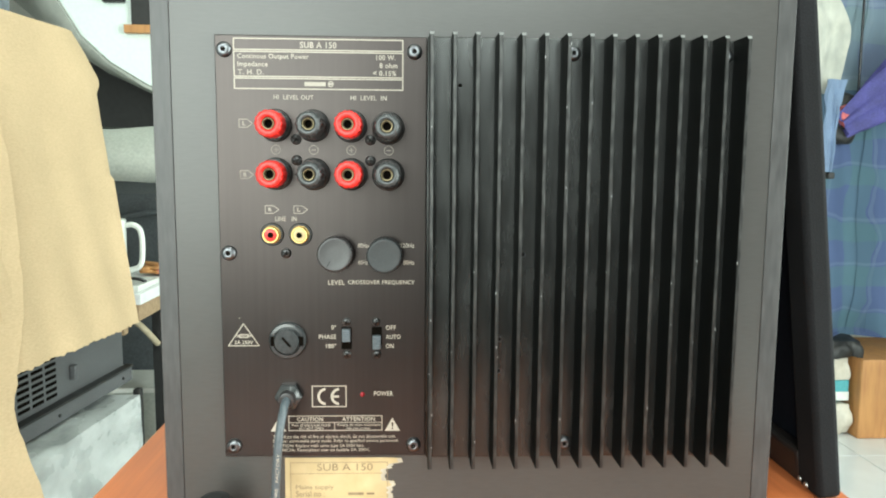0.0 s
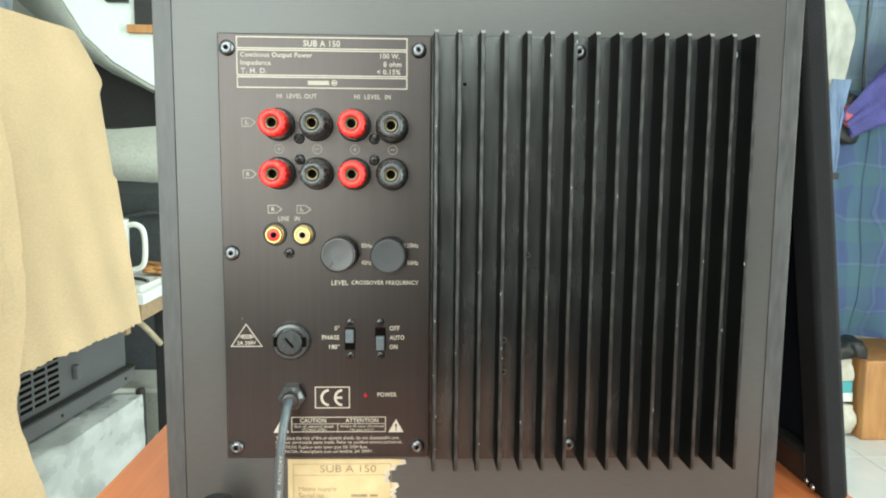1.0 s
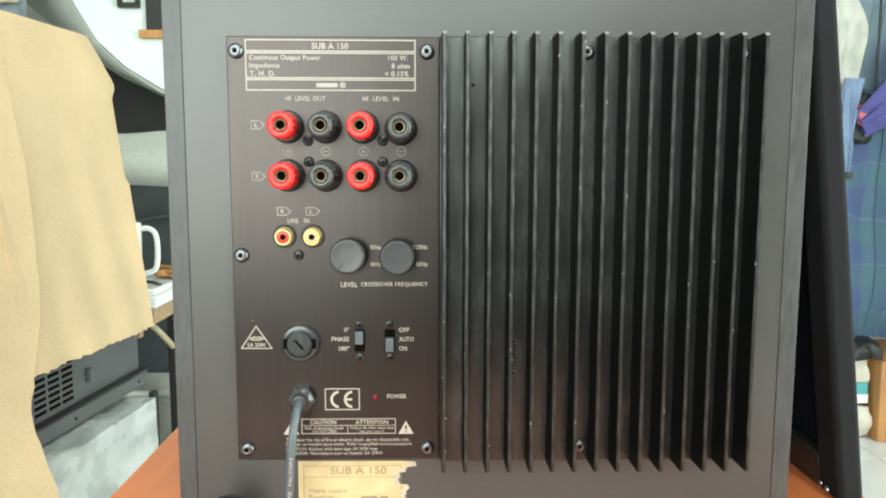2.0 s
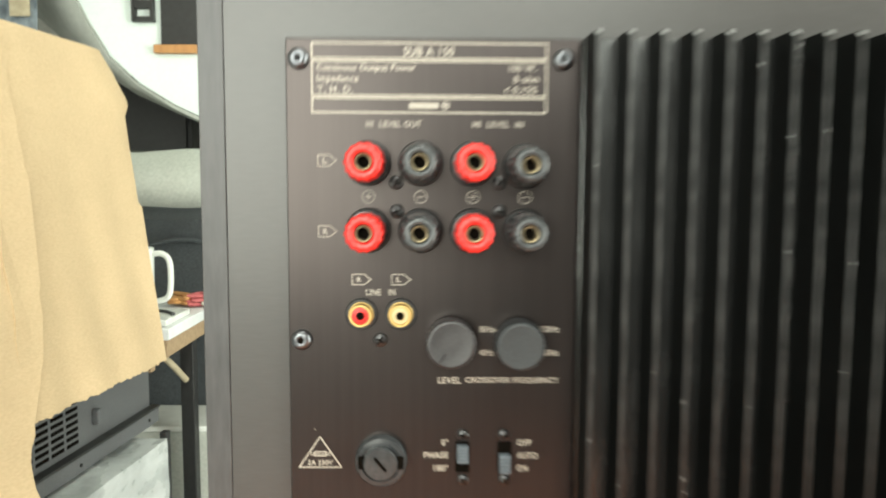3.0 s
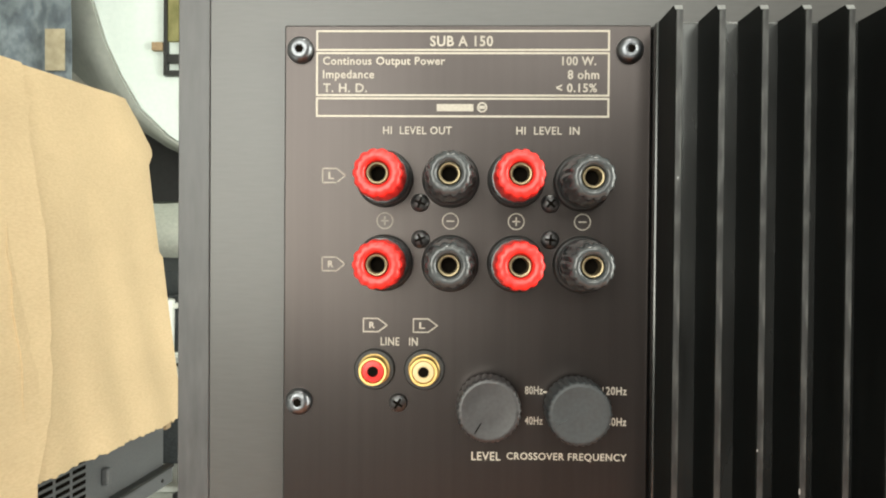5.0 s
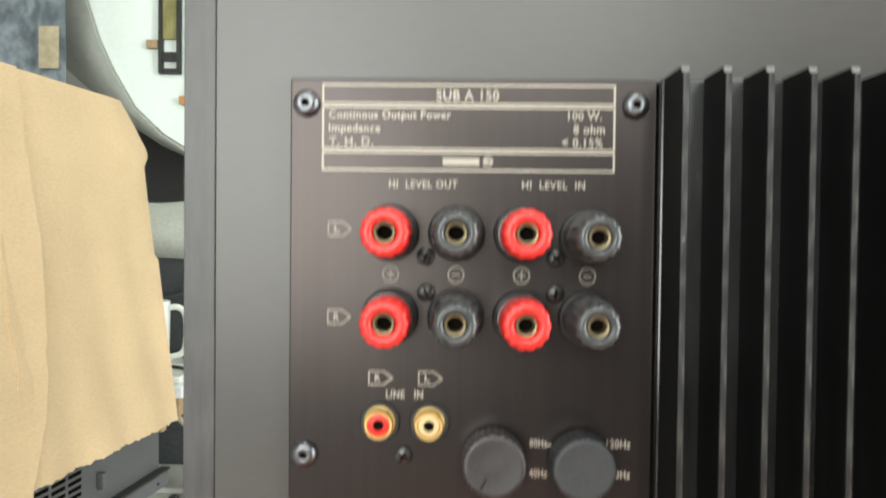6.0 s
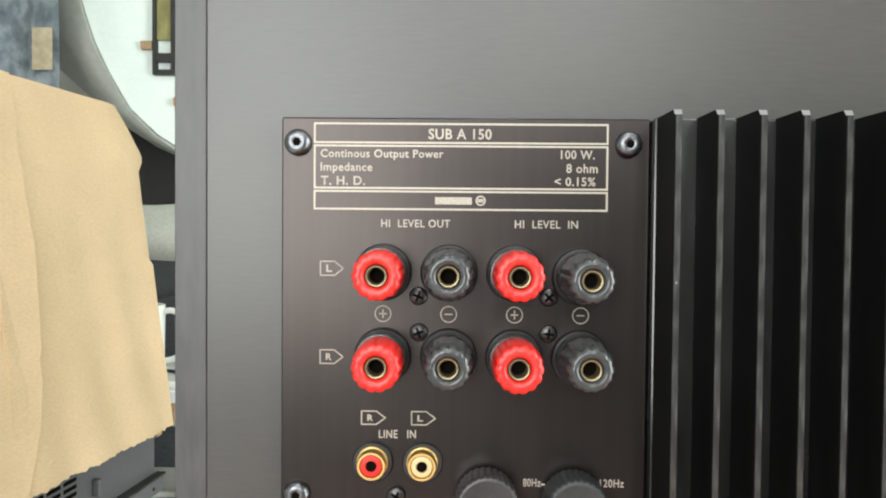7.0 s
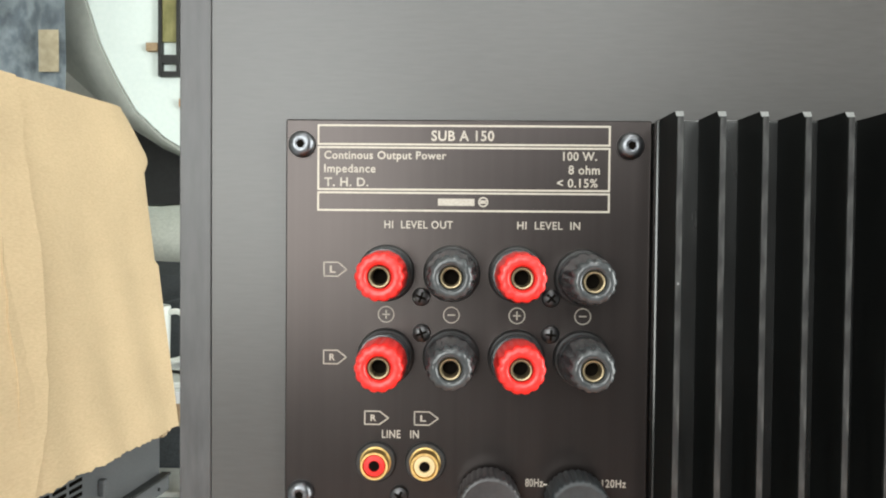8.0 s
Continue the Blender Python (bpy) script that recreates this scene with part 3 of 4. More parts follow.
for k, x in enumerate((25.0, 44.2, 63.2, 82.3)):
    binding_post(x, 203.5 - 0.8 * (k == 3), k % 2 == 0, 11 * k)
    binding_post(x, 179.0, k % 2 == 0, 17 * k + 5)

# phono sockets
for x, m, word in ((22.3, RED, "red"), (36.9, CREAM, "cream")):
    base = sub_part("phono_socket", lathe([(0.0060, 0.0), (0.0060, -0.0009), (0.0056, -0.0014), (0.0046, -0.0014)], 32), DARK, "gold phono socket with %s insert" % word, at=(x / 1000, 0, 0.1478))
    part("barrel", lathe([(0.0046, -0.0010), (0.0046, -0.0015), (0.0042, -0.0017), (0.0042, -0.0048), (0.0040, -0.0052), (0.0034, -0.0052), (0.0032, -0.0042)], 32), GOLD, base, "gold-plated barrel")
    part("insert", lathe([(0.0032, -0.0044), (0.0030, -0.0048), (0.0017, -0.0049), (0.0015, -0.0036)], 28), m, base, word + " insert")
    part("hollow", lathe([(0.0015, -0.00495), (0.0014, -0.00496)], 20), PAINTED_DARK, base)

# level and crossover knobs; the level knob's tilt is added to catch the window
for x, turn, word, lean in ((55.5, 238, "level", -3.0), (80.6, 205, "crossover", 0.0)):
    r = 0.0091
    knob = sub_part("knob", lathe([(0.0066, -0.0003), (0.0066, -0.0020), (r * 1.0, -0.0024), (r, -0.0108), (r * 0.975, -0.0119), (r * 0.90, -0.0124), (r * 0.82, -0.0123), (r * 0.4, -0.0122)], 180, 30, 0.00034, (2, 3, 4)),
                    KNOB if word == "level" else KNOB_COOL, "black %s knob with fluted rim" % word, at=(x / 1000, 0, 0.1380), angle=60)
    knob.rotation_euler = (radians(lean), 0, 0)
    a = radians(turn)
    bar = box(0.0040, 0.0074, -0.01242, -0.0120, -0.00016, 0.00016)
    bmesh.ops.transform(bar, matrix=Matrix.Rotation(-a, 4, "Y"), verts=bar.verts)
    part("pointer_mark", bar, PAINTED_DARK if word == "level" else KNOB_COOL, knob, smooth=False)

# fuse holder
fuse = sub_part("fuse_holder", lathe([(0.0098, 0.0), (0.0098, -0.0030), (0.0091, -0.0040), (0.0075, -0.0042), (0.0071, -0.0034)], 40), BLACK_PLASTIC, "round black fuse holder", at=(0.0296, 0, 0.0921))
part("fuse_cap", lathe([(0.0064, -0.0028), (0.0064, -0.0056), (0.0060, -0.0061), (0.002, -0.0062)], 36), BLACK_PLASTIC, fuse, "slotted fuse cap")
slot = box(-0.0032, 0.0032, -0.00635, -0.0060, -0.0006, 0.0006)
bmesh.ops.transform(slot, matrix=Matrix.Rotation(radians(50), 4, "Y"), verts=slot.verts)
part("slot", slot, PAINTED_DARK, fuse, smooth=False)
for s in (-1, 1):
    part("notch", box(s * 0.0074 - 0.0012, s * 0.0074 + 0.0012, -0.00436, -0.0034, -0.0026, 0.0026, 0.0003), PAINTED_DARK, fuse)

# slide switches


def slide_switch(x, low, high, name):
    base = sub_part("slide_switch", box(-0.0027, 0.0027, -0.0004, 0.0001, -0.0059, 0.0059), PAINTED_DARK, name, at=(x / 1000, 0, 0.0929))
    lever = box(-0.0021, 0.0021, -0.0038, -0.0004, low, high, 0.0003)
    part("lever", lever, SWITCH_GREY, base, "ribbed grey slide lever")
    n = 5
    for k in range(n):
        z = low + (high - low) * (k + 0.6) / (n + 0.2)
        part("rib", box(-0.00195, 0.00195, -0.0046, -0.0037, z - 0.00024, z + 0.00024), SWITCH_GREY, base)


slide_switch(60.3, -0.0014, 0.0052, "phase slide switch set to zero")
slide_switch(76.2, -0.0054, 0.0018, "power mode slide switch set to on")

# power light
sub_part("power_led", lathe([(0.0013, 0.0), (0.0013, -0.0008), (0.0010, -0.0014), (0.0004, -0.0017)], 20), LED_RED, "small red power light", at=(0.0684, 0, 0.0622))

# mains cable with its gland
gland = sub_part("cable_gland", lathe([(0.0074, 0.0), (0.0074, -0.0040), (0.0068, -0.0048), (0.0048, -0.0058), (0.0040, -0.0090), (0.0034, -0.0095)], 6), BLACK_PLASTIC, "black hexagonal cable gland", at=(0.0298, 0, 0.0620), angle=20)
part("collar", lathe([(0.0044, -0.0045), (0.0044, -0.0085), (0.0039, -0.0100), (0.0030, -0.0102)], 24), KNOB, gland, "grey rubber collar")
WIRE = [(0.0298, -0.003, 0.0620), (0.0296, -0.013, 0.0610), (0.0285, -0.0205, 0.0520), (0.0272, -0.0235, 0.0370), (0.0262, -0.0240, 0.0200), (0.0252, -0.0250, 0.0050),
        (0.0235, -0.0300, -0.0080), (0.0160, -0.0420, TZ + 0.0034), (0.000, -0.0700, TZ + 0.0031), (-0.028, -0.0620, TZ + 0.0031), (-0.030, -0.035, TZ + 0.006), (-0.012, -0.023, TZ + 0.012)]
cable = sub_part("power_cable", tube(WIRE, 0.0022, 14), CABLE, "grey mains cable with white print")
words = lettering("WIRE   FACTORY", 0, 26, 0, 1.5, 0.0, cable, name="cable_print")
words.matrix_basis = pose(0.0272, -0.02625, 0.0140, 0, -86, 0)
plug = sub_part("plug", lathe([(0.0086, 0.0), (0.0094, -0.001), (0.0094, -0.022), (0.0088, -0.0275), (0.0070, -0.0305), (0.0040, -0.0313)], 32), DARK, "round black mains plug standing on the table")
plug.matrix_basis = pose(-0.0050, -0.0215, TZ, -90, 0, 0)
part("grip_ring", lathe([(0.0096, -0.010), (0.0099, -0.011), (0.0099, -0.013), (0.0096, -0.014)], 32), BLACK_PLASTIC, plug)

# type label
random.seed(4)
edge = [(26.5, 26.4), (82.0, 26.2), (89.2, 25.8), (90.0, 23.5)]
z = 22.6
while z > -9.0:
    ragged = 2.2 * noise.noise(Vector((0, z * 0.22, 1))) + 1.3 * noise.noise(Vector((0, z * 0.7, 5))) + random.uniform(-0.25, 0.25)
    edge.append((84.5 + ragged - (3.5 if 13 < z < 20 else 0), z))
    z -= 0.35
edge += [(83.0, -10.5), (26.3, -10.5)]
label = sub_part("type_label", prism([(x / 1000, z / 1000) for x, z in edge], 0.00165, 0.0021), LABEL, "yellowed paper type label with a torn edge", smooth=False)
strokes(frame_lines(29.2, 81.8, -8.0, 23.8, 0.3) + [line(29.5, 17.4, 81.4, 17.4, 0.25)], 0.0016, label, "ruled_line", LABEL_INK)
lettering("SUB A 150", 43.7, 73.7, 19.0, 23.0, 0.00158, label, LABEL_INK)
lettering("Mains supply", 32.1, 52.5, 7.9, 11.0, 0.00158, label, LABEL_INK)
lettering("Serial no :", 32.1, 47.6, 4.4, 7.6, 0.00158, label, LABEL_INK)
strokes([line(61, 5.8, 68, 5.8, 1.6), line(71, 5.8, 74, 5.8, 1.2)], 0.00158, label, "number_bar", LABEL_INK)
torn = []
for x, z in edge[2:-1]:
    torn.append((x, z))
torn += [(x - 2.6 + 1.3 * noise.noise(Vector((3, z * 0.5, 2))), z) for x, z in reversed(edge[2:-1])]
strokes([torn], 0.00156, label, "torn_edge", TORN)

# heat sink
FINS, PITCH, FX0 = 15, 11.12, 104.2
# base takes the lighter copy, so the lit floors between fins are painted in
sink = sub_part("heat_sink", box(0.1022, 0.2614, -0.0040, 0.0019, 0.0285, 0.2482, 0.0006, 2), ANODISED_LIT, "black finned aluminium heat sink")


def fin_mesh():
    """One fin: thicker at its root, with slightly rounded tip."""
    bm = bmesh.new()
    prof = [(-1.34, -3.4), (-1.22, -4.6), (-0.98, -19.5), (-0.76, -19.95), (0.76, -19.95), (0.98, -19.5), (1.22, -4.6), (1.34, -3.4)]
    lo = [bm.verts.new((x / 1000, y / 1000, 0.0285)) for x, y in prof]
    hi = [bm.verts.new((x / 1000, y / 1000, 0.2482 if y > -18 else 0.2467)) for x, y in prof]
    ridge = [bm.verts.new((x / 1000, -0.0184, 0.2482)) for x in (-1.09, 1.09)]
    bm.faces.new(lo)
    bm.faces.new([hi[0], hi[1], ridge[0], ridge[1], hi[6], hi[7]])
    bm.faces.new([hi[1], hi[2], ridge[0]])
    bm.faces.new([hi[6], ridge[1], hi[5]])
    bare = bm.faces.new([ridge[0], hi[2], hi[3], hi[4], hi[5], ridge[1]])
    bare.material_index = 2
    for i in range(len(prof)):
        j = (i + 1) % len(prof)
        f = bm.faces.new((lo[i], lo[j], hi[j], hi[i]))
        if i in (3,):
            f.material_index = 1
    # fin sides take the darker copy, their shade put into the colour
    return finish(bm, "fin", [ANODISED_SHADED, FIN_EDGE, BARE], True, 25)


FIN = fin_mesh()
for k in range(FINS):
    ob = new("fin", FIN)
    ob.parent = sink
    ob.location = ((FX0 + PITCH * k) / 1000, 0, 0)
for x, z in ((176.0, 240.6), (254.3, 240.2), (176.6, 36.4)):
    screw(x, z, HEX_ME, HEX_HOLE, "sink_screw", 12, y=-0.0039, scale=0.95)
for x, z in ((118.8, 224.2), (140.8, 93.0), (140.8, 76.0), (152.2, 138.0), (184.8, 138.5)):
    hole = sub_part("drill_hole", lathe([(0.0017, 0.0004), (0.0016, -0.0001), (0.0010, -0.0001), (0.0009, 0.0003)], 16), ANODISED_LIT if z > 200 else CAPSCREW, "", at=(x / 1000, -0.0042, z / 1000))
    part("bore", lathe([(0.0009, 0.0001), (0.00088, 0.00009)], 12), PAINTED_DARK, hole)

random.seed(11)
for k in range(30):
    f = random.randrange(FINS)
    x, z, h = (FX0 + PITCH * f) / 1000 + random.choice((-0.00072, 0.0, 0.00072)), random.uniform(0.04, 0.244), random.uniform(0.0002, 0.0008)
    chip = part("paint_chip", box(-0.00022, 0.00022, -0.00008, 0.0, -h, h, 0.00004, 1), BARE, sink)
    chip.location = (x, -0.01990, z)

# ---- table ----
table = thing("side_table", "small orange-stained wooden table under the subwoofer", "table", at=(0.135, 0, FLOOR))
TI = Matrix.Translation((0.135, 0, FLOOR)).inverted()


def under(ob, inv):
    ob.matrix_parent_inverse = inv
    return ob


under(part("tabletop", box(-0.0968, 0.362, -0.30, 0.42, TZ - 0.028, TZ, 0.002, 2), TABLE, table), TI)
for x in (-0.05, 0.30):
    for y in (-0.28, 0.36):
        under(part("leg", box(x, x + 0.04, y, y + 0.04, FLOOR, TZ - 0.0285, 0.003), TABLE, table), TI)
under(part("apron", box(-0.04, 0.31, -0.275, -0.255, -0.12, TZ - 0.0285), TABLE, table), TI)
under(part("apron", box(-0.04, 0.31, 0.365, 0.385, -0.12, TZ - 0.0285), TABLE, table), TI)

# ---- grille leaning on the cabinet ----
grille = thing("speaker_grille", "black cloth loudspeaker grille leaning against the cabinet's side", "grille", at=(0.3395, 0.030, TZ))
grille.rotation_euler = (0, radians(-6.7), 0)
GH, GD, GT = 0.374, 0.31, 0.0150
for y in (0.0, GD - 0.024):
    part("frame_post", box(0.0, GT, y, y + 0.024, 0.0, GH, 0.0035, 3), CLOTH_BLACK, grille, "cloth-covered upright")
part("frame_rail", box(0.0005, GT - 0.004, 0.0245, GD - 0.0245, 0.0, 0.022, 0.003), GRILLE_WOOD, grille, "bare black lower rail")
part("frame_rail", box(0.0005, GT - 0.004, 0.0245, GD - 0.0245, GH - 0.022, GH, 0.003), GRILLE_WOOD, grille)
part("cloth", box(GT - 0.0035, GT - 0.001, 0.0242, GD - 0.0242, 0.0005, GH - 0.0005), GRILLE_BACK, grille, "stretched dark cloth")
part("corner_glue", lathe([(0.0021, 0.0), (0.0018, -0.0007), (0.0008, -0.0010)], 12), NICKEL, grille, "blob of clear glue", at=(-0.001, 0.012, 0.005)).rotation_euler = (0, 0, radians(-90))
part("corner_glue", lathe([(0.0017, 0.0), (0.0014, -0.0006), (0.0007, -0.0009)], 12), NICKEL, grille, at=(-0.001, 0.019, 0.006)).rotation_euler = (0, 0, radians(-90))

# ---- loose things: helpers ----


def lumpy(x0, x1, y0, y1, z0, z1, bumps=0.02, scale=6.0, power=0.5, seed=0.0, cuts=14):
    """A soft, rounded block with folds; power near 0 is boxy, 1 is an egg."""
    bm = bmesh.new()
    bmesh.ops.create_cube(bm, size=2)
    bmesh.ops.subdivide_edges(bm, edges=list(bm.edges), cuts=cuts, use_grid_fill=True)
    c = Vector(((x0 + x1) / 2, (y0 + y1) / 2, (z0 + z1) / 2))
    h = Vector(((x1 - x0) / 2, (y1 - y0) / 2, (z1 - z0) / 2))
    for v in bm.verts:
        p = v.co.copy()
        p = p.lerp(p.normalized() * 1.12, power)
        w = Vector((p.x * h.x, p.y * h.y, p.z * h.z))
        n = noise.noise(w * scale + Vector((seed, 0, 0))) + 0.5 * noise.noise(w * scale * 2.7 + Vector((0, seed, 0)))
        w += p.normalized() * bumps * n
        w.z = max(w.z, -h.z)
        v.co = c + w
    return bm


def single(name, bm, mats, label, category, group="", smooth=True, angle=60, kind=""):
    return tagged(part(name, bm, mats, smooth=smooth, angle=angle), label, category, group, kind)


def along(table, t):
    """Straight lines between the pairs of a table."""
    for (a, va), (b, vb) in zip(table, table[1:]):
        if t <= b:
            return va + (vb - va) * (t - a) / (b - a) if t > a else va
    return table[-1][1]


# ---- cardboard over the stack ----
carton = thing("cardboard_box", "tan cardboard box with a torn flap hanging over black equipment", "box", at=(-0.78, 0.6, -0.05))
CI = Matrix.Translation((-0.78, 0.6, -0.05)).inverted()


def card_x(y, z):
    return -0.440 + 0.1404 * (y - 1.015) - 0.183 * (z + 0.12)


RIGHT = [(-0.14, 1.027), (-0.02, 1.034), (0.06, 1.040), (0.16, 1.051), (0.26, 1.062), (0.315, 1.070), (0.332, 1.086), (0.345, 1.089), (0.36, 1.078), (0.39, 1.060), (0.425, 1.032)]


def flap(u, v):
    zb = -0.124 + 0.004 * noise.noise(Vector((u * 46, 0, 0))) + 0.0035 * noise.noise(Vector((u * 17, 3, 0)))
    z = zb + (0.424 - zb) * v
    y0 = 0.672 + 0.05 * max(0, v) + 0.008 * noise.noise(Vector((2, v * 9, 0)))
    y = y0 + (along(RIGHT, z) - y0) * u
    fold = 0.003 * math.sin(y * 55 + 1.5 * v) * (1 - v) ** 1.3 + 0.0020 * noise.noise(Vector((y * 9, z * 5, 7)))
    curl = -0.05 * max(0.0, u - 0.8) ** 2 * (1 if v > 0.5 else 0.3) * 4
    return Vector((card_x(y, z) + fold + curl, y, z))


LEFT = [(-0.46, 0.612), (-0.30, 0.622), (-0.20, 0.632), (-0.165, 0.644), (-0.12, 0.672), (-0.046, 0.716), (0.045, 0.736), (0.145, 0.750), (0.30, 0.765), (0.43, 0.775)]


def side(u, v):
    z = -0.46 + (0.424 + 0.46) * v
    y1 = along(LEFT, z) + 0.006 * noise.noise(Vector((5, z * 40, 0))) + 0.004 * noise.noise(Vector((9, z * 110, 0)))
    y = 0.15 + (y1 - 0.15) * u
    bend = -0.22 * (y1 - y) * max(0.0, min(1.0, (0.40 - z) / 0.2))
    lift = 0.006 * noise.noise(Vector((y * 6, z * 6, 3)))
    out = 0.21 * max(0.0, -0.16 - z)
    return Vector((card_x(y, z) + 0.009 + bend + lift + out, y, z))


def lid(u, v):
    y = 0.18 + (1.03 - 0.18) * u
    a = card_x(y, 0.424)
    b = Vector((a - 0.012 - 0.40 * v, y + 0.002, 0.424 + 0.010 * math.sin(min(1, v * 8) * math.pi / 2) - 0.03 * v + 0.004 * noise.noise(Vector((y * 7, v * 4, 1)))))
    if v == 0:
        b = Vector((a, y, 0.424))
    return b


under(part("flap", sheet(90, 60, flap, 0.004), CARD, carton, "torn cardboard flap with a ragged lower edge"), CI)
under(part("side_panel", sheet(30, 60, side, 0.004), CARD, carton), CI)
under(part("top_panel", sheet(30, 16, lid, 0.004), CARD, carton), CI)
under(part("body", box(-1.02, -0.60, 0.2, 0.98, -0.049, 0.40, 0.004), CARD, carton), CI)

# ---- black equipment case on a wrapped box ----
CASE_AT = (-0.474, 1.040, -0.244)
case = thing("equipment_case", "dark grey metal equipment case with ventilation slots", "case", at=CASE_AT)
case.rotation_euler = (0, 0, radians(-5.7))
part("housing", box(-0.46, 0.0, -0.86, 0.0, 0.0, 0.190, 0.003), CASE, case)
part("rail", box(0.0005, 0.013, -0.87, 0.008, 0.002, 0.029, 0.002), CASE, case, "projecting metal rail")
part("rail_lip", box(0.0005, 0.017, -0.87, 0.006, 0.0295, 0.034, 0.001), DARK, case)
# raised dark bar, the slot's inner shade put into its colour
SLOT = finish(box(0.0, 0.0012, -0.0145, 0.0145, -0.0028, 0.0028, 0.0004, 1), "vent_slot", [PAINTED_DARK], False)
for c in range(5):
    for r in range(11):
        ob = new("vent_slot", SLOT)
        ob.parent = case
        ob.location = (0.0002, -0.238 - 0.036 * c, 0.046 + 0.0105 * r)
part("latch", box(0.0, 0.012, -0.186, -0.175, 0.058, 0.084, 0.003), CASE, case, "black latch")
for y in (-0.03, -0.24, -0.46):
    part("bolt", lathe([(0.003, 0), (0.0028, -0.002), (0.001, -0.0026)], 10), DARK, case, at=(0.0135, y, 0.015)).rotation_euler = (0, 0, radians(90))

wrapped = thing("wrapped_box", "box wrapped in crinkled clear plastic film on the floor", "box", at=(-0.69, 0.62, FLOOR))
wrapped.rotation_euler = (0, 0, radians(-5.7))
part("film", lumpy(-0.19, 0.235, -0.40, 0.395, 0.0, -0.2465 - FLOOR, 0.012, 9.0, 0.10, 3.0, 26), FILM, wrapped, "crinkled translucent plastic film", angle=80)
part("strap", box(0.205, 0.218, 0.408, 0.425, 0.0, 0.47, 0.002), DARK, wrapped, "dark upright edge strip")

# ---- desk with mug ----
desk = thing("desk", "white laminate desk with a chipped brown edge", "desk", at=(-0.85, 1.5, FLOOR))
DI = Matrix.Translation((-0.85, 1.5, FLOOR)).inverted()
under(part("desktop", box(-1.30, -0.452, 1.085, 1.42, -0.100, -0.078, 0.002), DESK, desk), DI)
under(part("edge_band", box(-1.29, -0.458, 1.088, 1.41, -0.134, -0.1005, 0.001), DESK_EDGE, desk, "chipped brown board under the top"), DI)
for x, y in ((-0.487, 1.235), (-1.25, 1.36), (-1.25, 1.13)):
    under(part("leg", box(x, x + 0.028, y, y + 0.028, FLOOR, -0.1345, 0.002), DARK, desk, "dark square leg"), DI)
under(part("bracket", box(-0.80, -0.490, 1.090, 1.112, -0.164, -0.1345, 0.002), DESK_EDGE, desk, "stained wooden batten under the edge"), DI)
under(part("brace", tube([(-0.52, 1.165, -0.137), (-0.495, 1.19, -0.165), (-0.472, 1.228, -0.215)], 0.0065, 10), TAN, desk, "pale short brace"), DI)
store = thing("pale_carton", "pale grey carton standing on the floor under the desk", "carton", at=(-0.61, 1.36, FLOOR))
part("body", box(-0.19, 0.19, -0.07, 0.08, 0.0, 0.372, 0.004), PALE, store)
part("lid", box(-0.194, 0.194, -0.074, 0.084, 0.3725, 0.385, 0.004), CERAMIC, store, "white lid")

mug = thing("mug", "tall white ceramic mug on the desk", "mug", at=(-0.592, 1.27, -0.078))
cup = lathe([(0.034, 0.0), (0.040, -0.006), (0.042, -0.134), (0.0405, -0.136), (0.038, -0.134), (0.036, -0.012)], 40)
bmesh.ops.rotate(cup, matrix=Matrix.Rotation(radians(-90), 3, "X"), verts=cup.verts)
part("cup", cup, CERAMIC, mug)
part("handle", tube([(0.038, 0, 0.122), (0.060, 0, 0.124), (0.076, 0, 0.108), (0.078, 0, 0.060), (0.070, 0, 0.030), (0.039, 0, 0.020)], 0.0062, 12), CERAMIC, mug, "cream handle")
random.seed(21)
for mat, cx, word in ((WOOD, -0.515, "orange-brown"), (PINK, -0.478, "coral"), (BAG, -0.440, "straw-coloured")):
    loops = [(cx + 0.026 * math.sin(k * 2.1 + cx * 40) + random.uniform(-0.006, 0.006), 1.345 + 0.028 * math.cos(k * 1.7), -0.0735 + 0.0011 * k + random.uniform(0, 0.004)) for k in range(18)]
    single("twine", tube(loops, 0.0044, 8), mat, "loose tangle of %s twine on the desk" % word, "twine", "twine on the desk")
single("paper_tray", box(-0.62, -0.465, 1.11, 1.24, -0.078, -0.066, 0.002), CERAMIC, "flat white tray on the desk", "tray")
single("desk_cable", tube([(-0.64, 1.24, -0.063), (-0.56, 1.20, -0.0625), (-0.50, 1.19, -0.0625), (-0.468, 1.155, -0.0625)], 0.0033, 8), DARK, "thin black cable lying on the tray", "cable")

# ---- under the stairs ----
bean = thing("bean_bag", "large charcoal cloth bean bag on the floor", "bag", at=(-0.72, 1.68, FLOOR))
BI = Matrix.Translation((-0.72, 1.68, FLOOR)).inverted()
under(part("body", lumpy(-1.15, -0.30, 1.46, 1.90, FLOOR, 0.145, 0.035, 4.0, 0.35, 5.0), CHARCOAL, bean, angle=60), BI)
under(part("seam", tube([(-1.02, 1.47, -0.30), (-0.85, 1.44, -0.12), (-0.68, 1.44, 0.02), (-0.55, 1.47, 0.06), (-0.42, 1.52, 0.02)], 0.006, 8), CHARCOAL, bean, "piped seam"), BI)


def blanket(u, v):
    a = math.pi * 2 * v
    x = -1.15 + 0.9 * u
    return Vector((x, 1.68 + 0.16 * math.sin(a), 0.195 - 0.02 * u + 0.095 * math.cos(a) + 0.010 * noise.noise(Vector((x * 6, a, 0)))))


single("pale_blanket", sheet(24, 24, blanket), PALE, "rolled pale grey-green blanket on the bean bag", "blanket")
tall = thing("black_cabinet", "black lacquered cabinet in the shade under the stairs", "cabinet", at=(-1.2, 2.75, FLOOR))
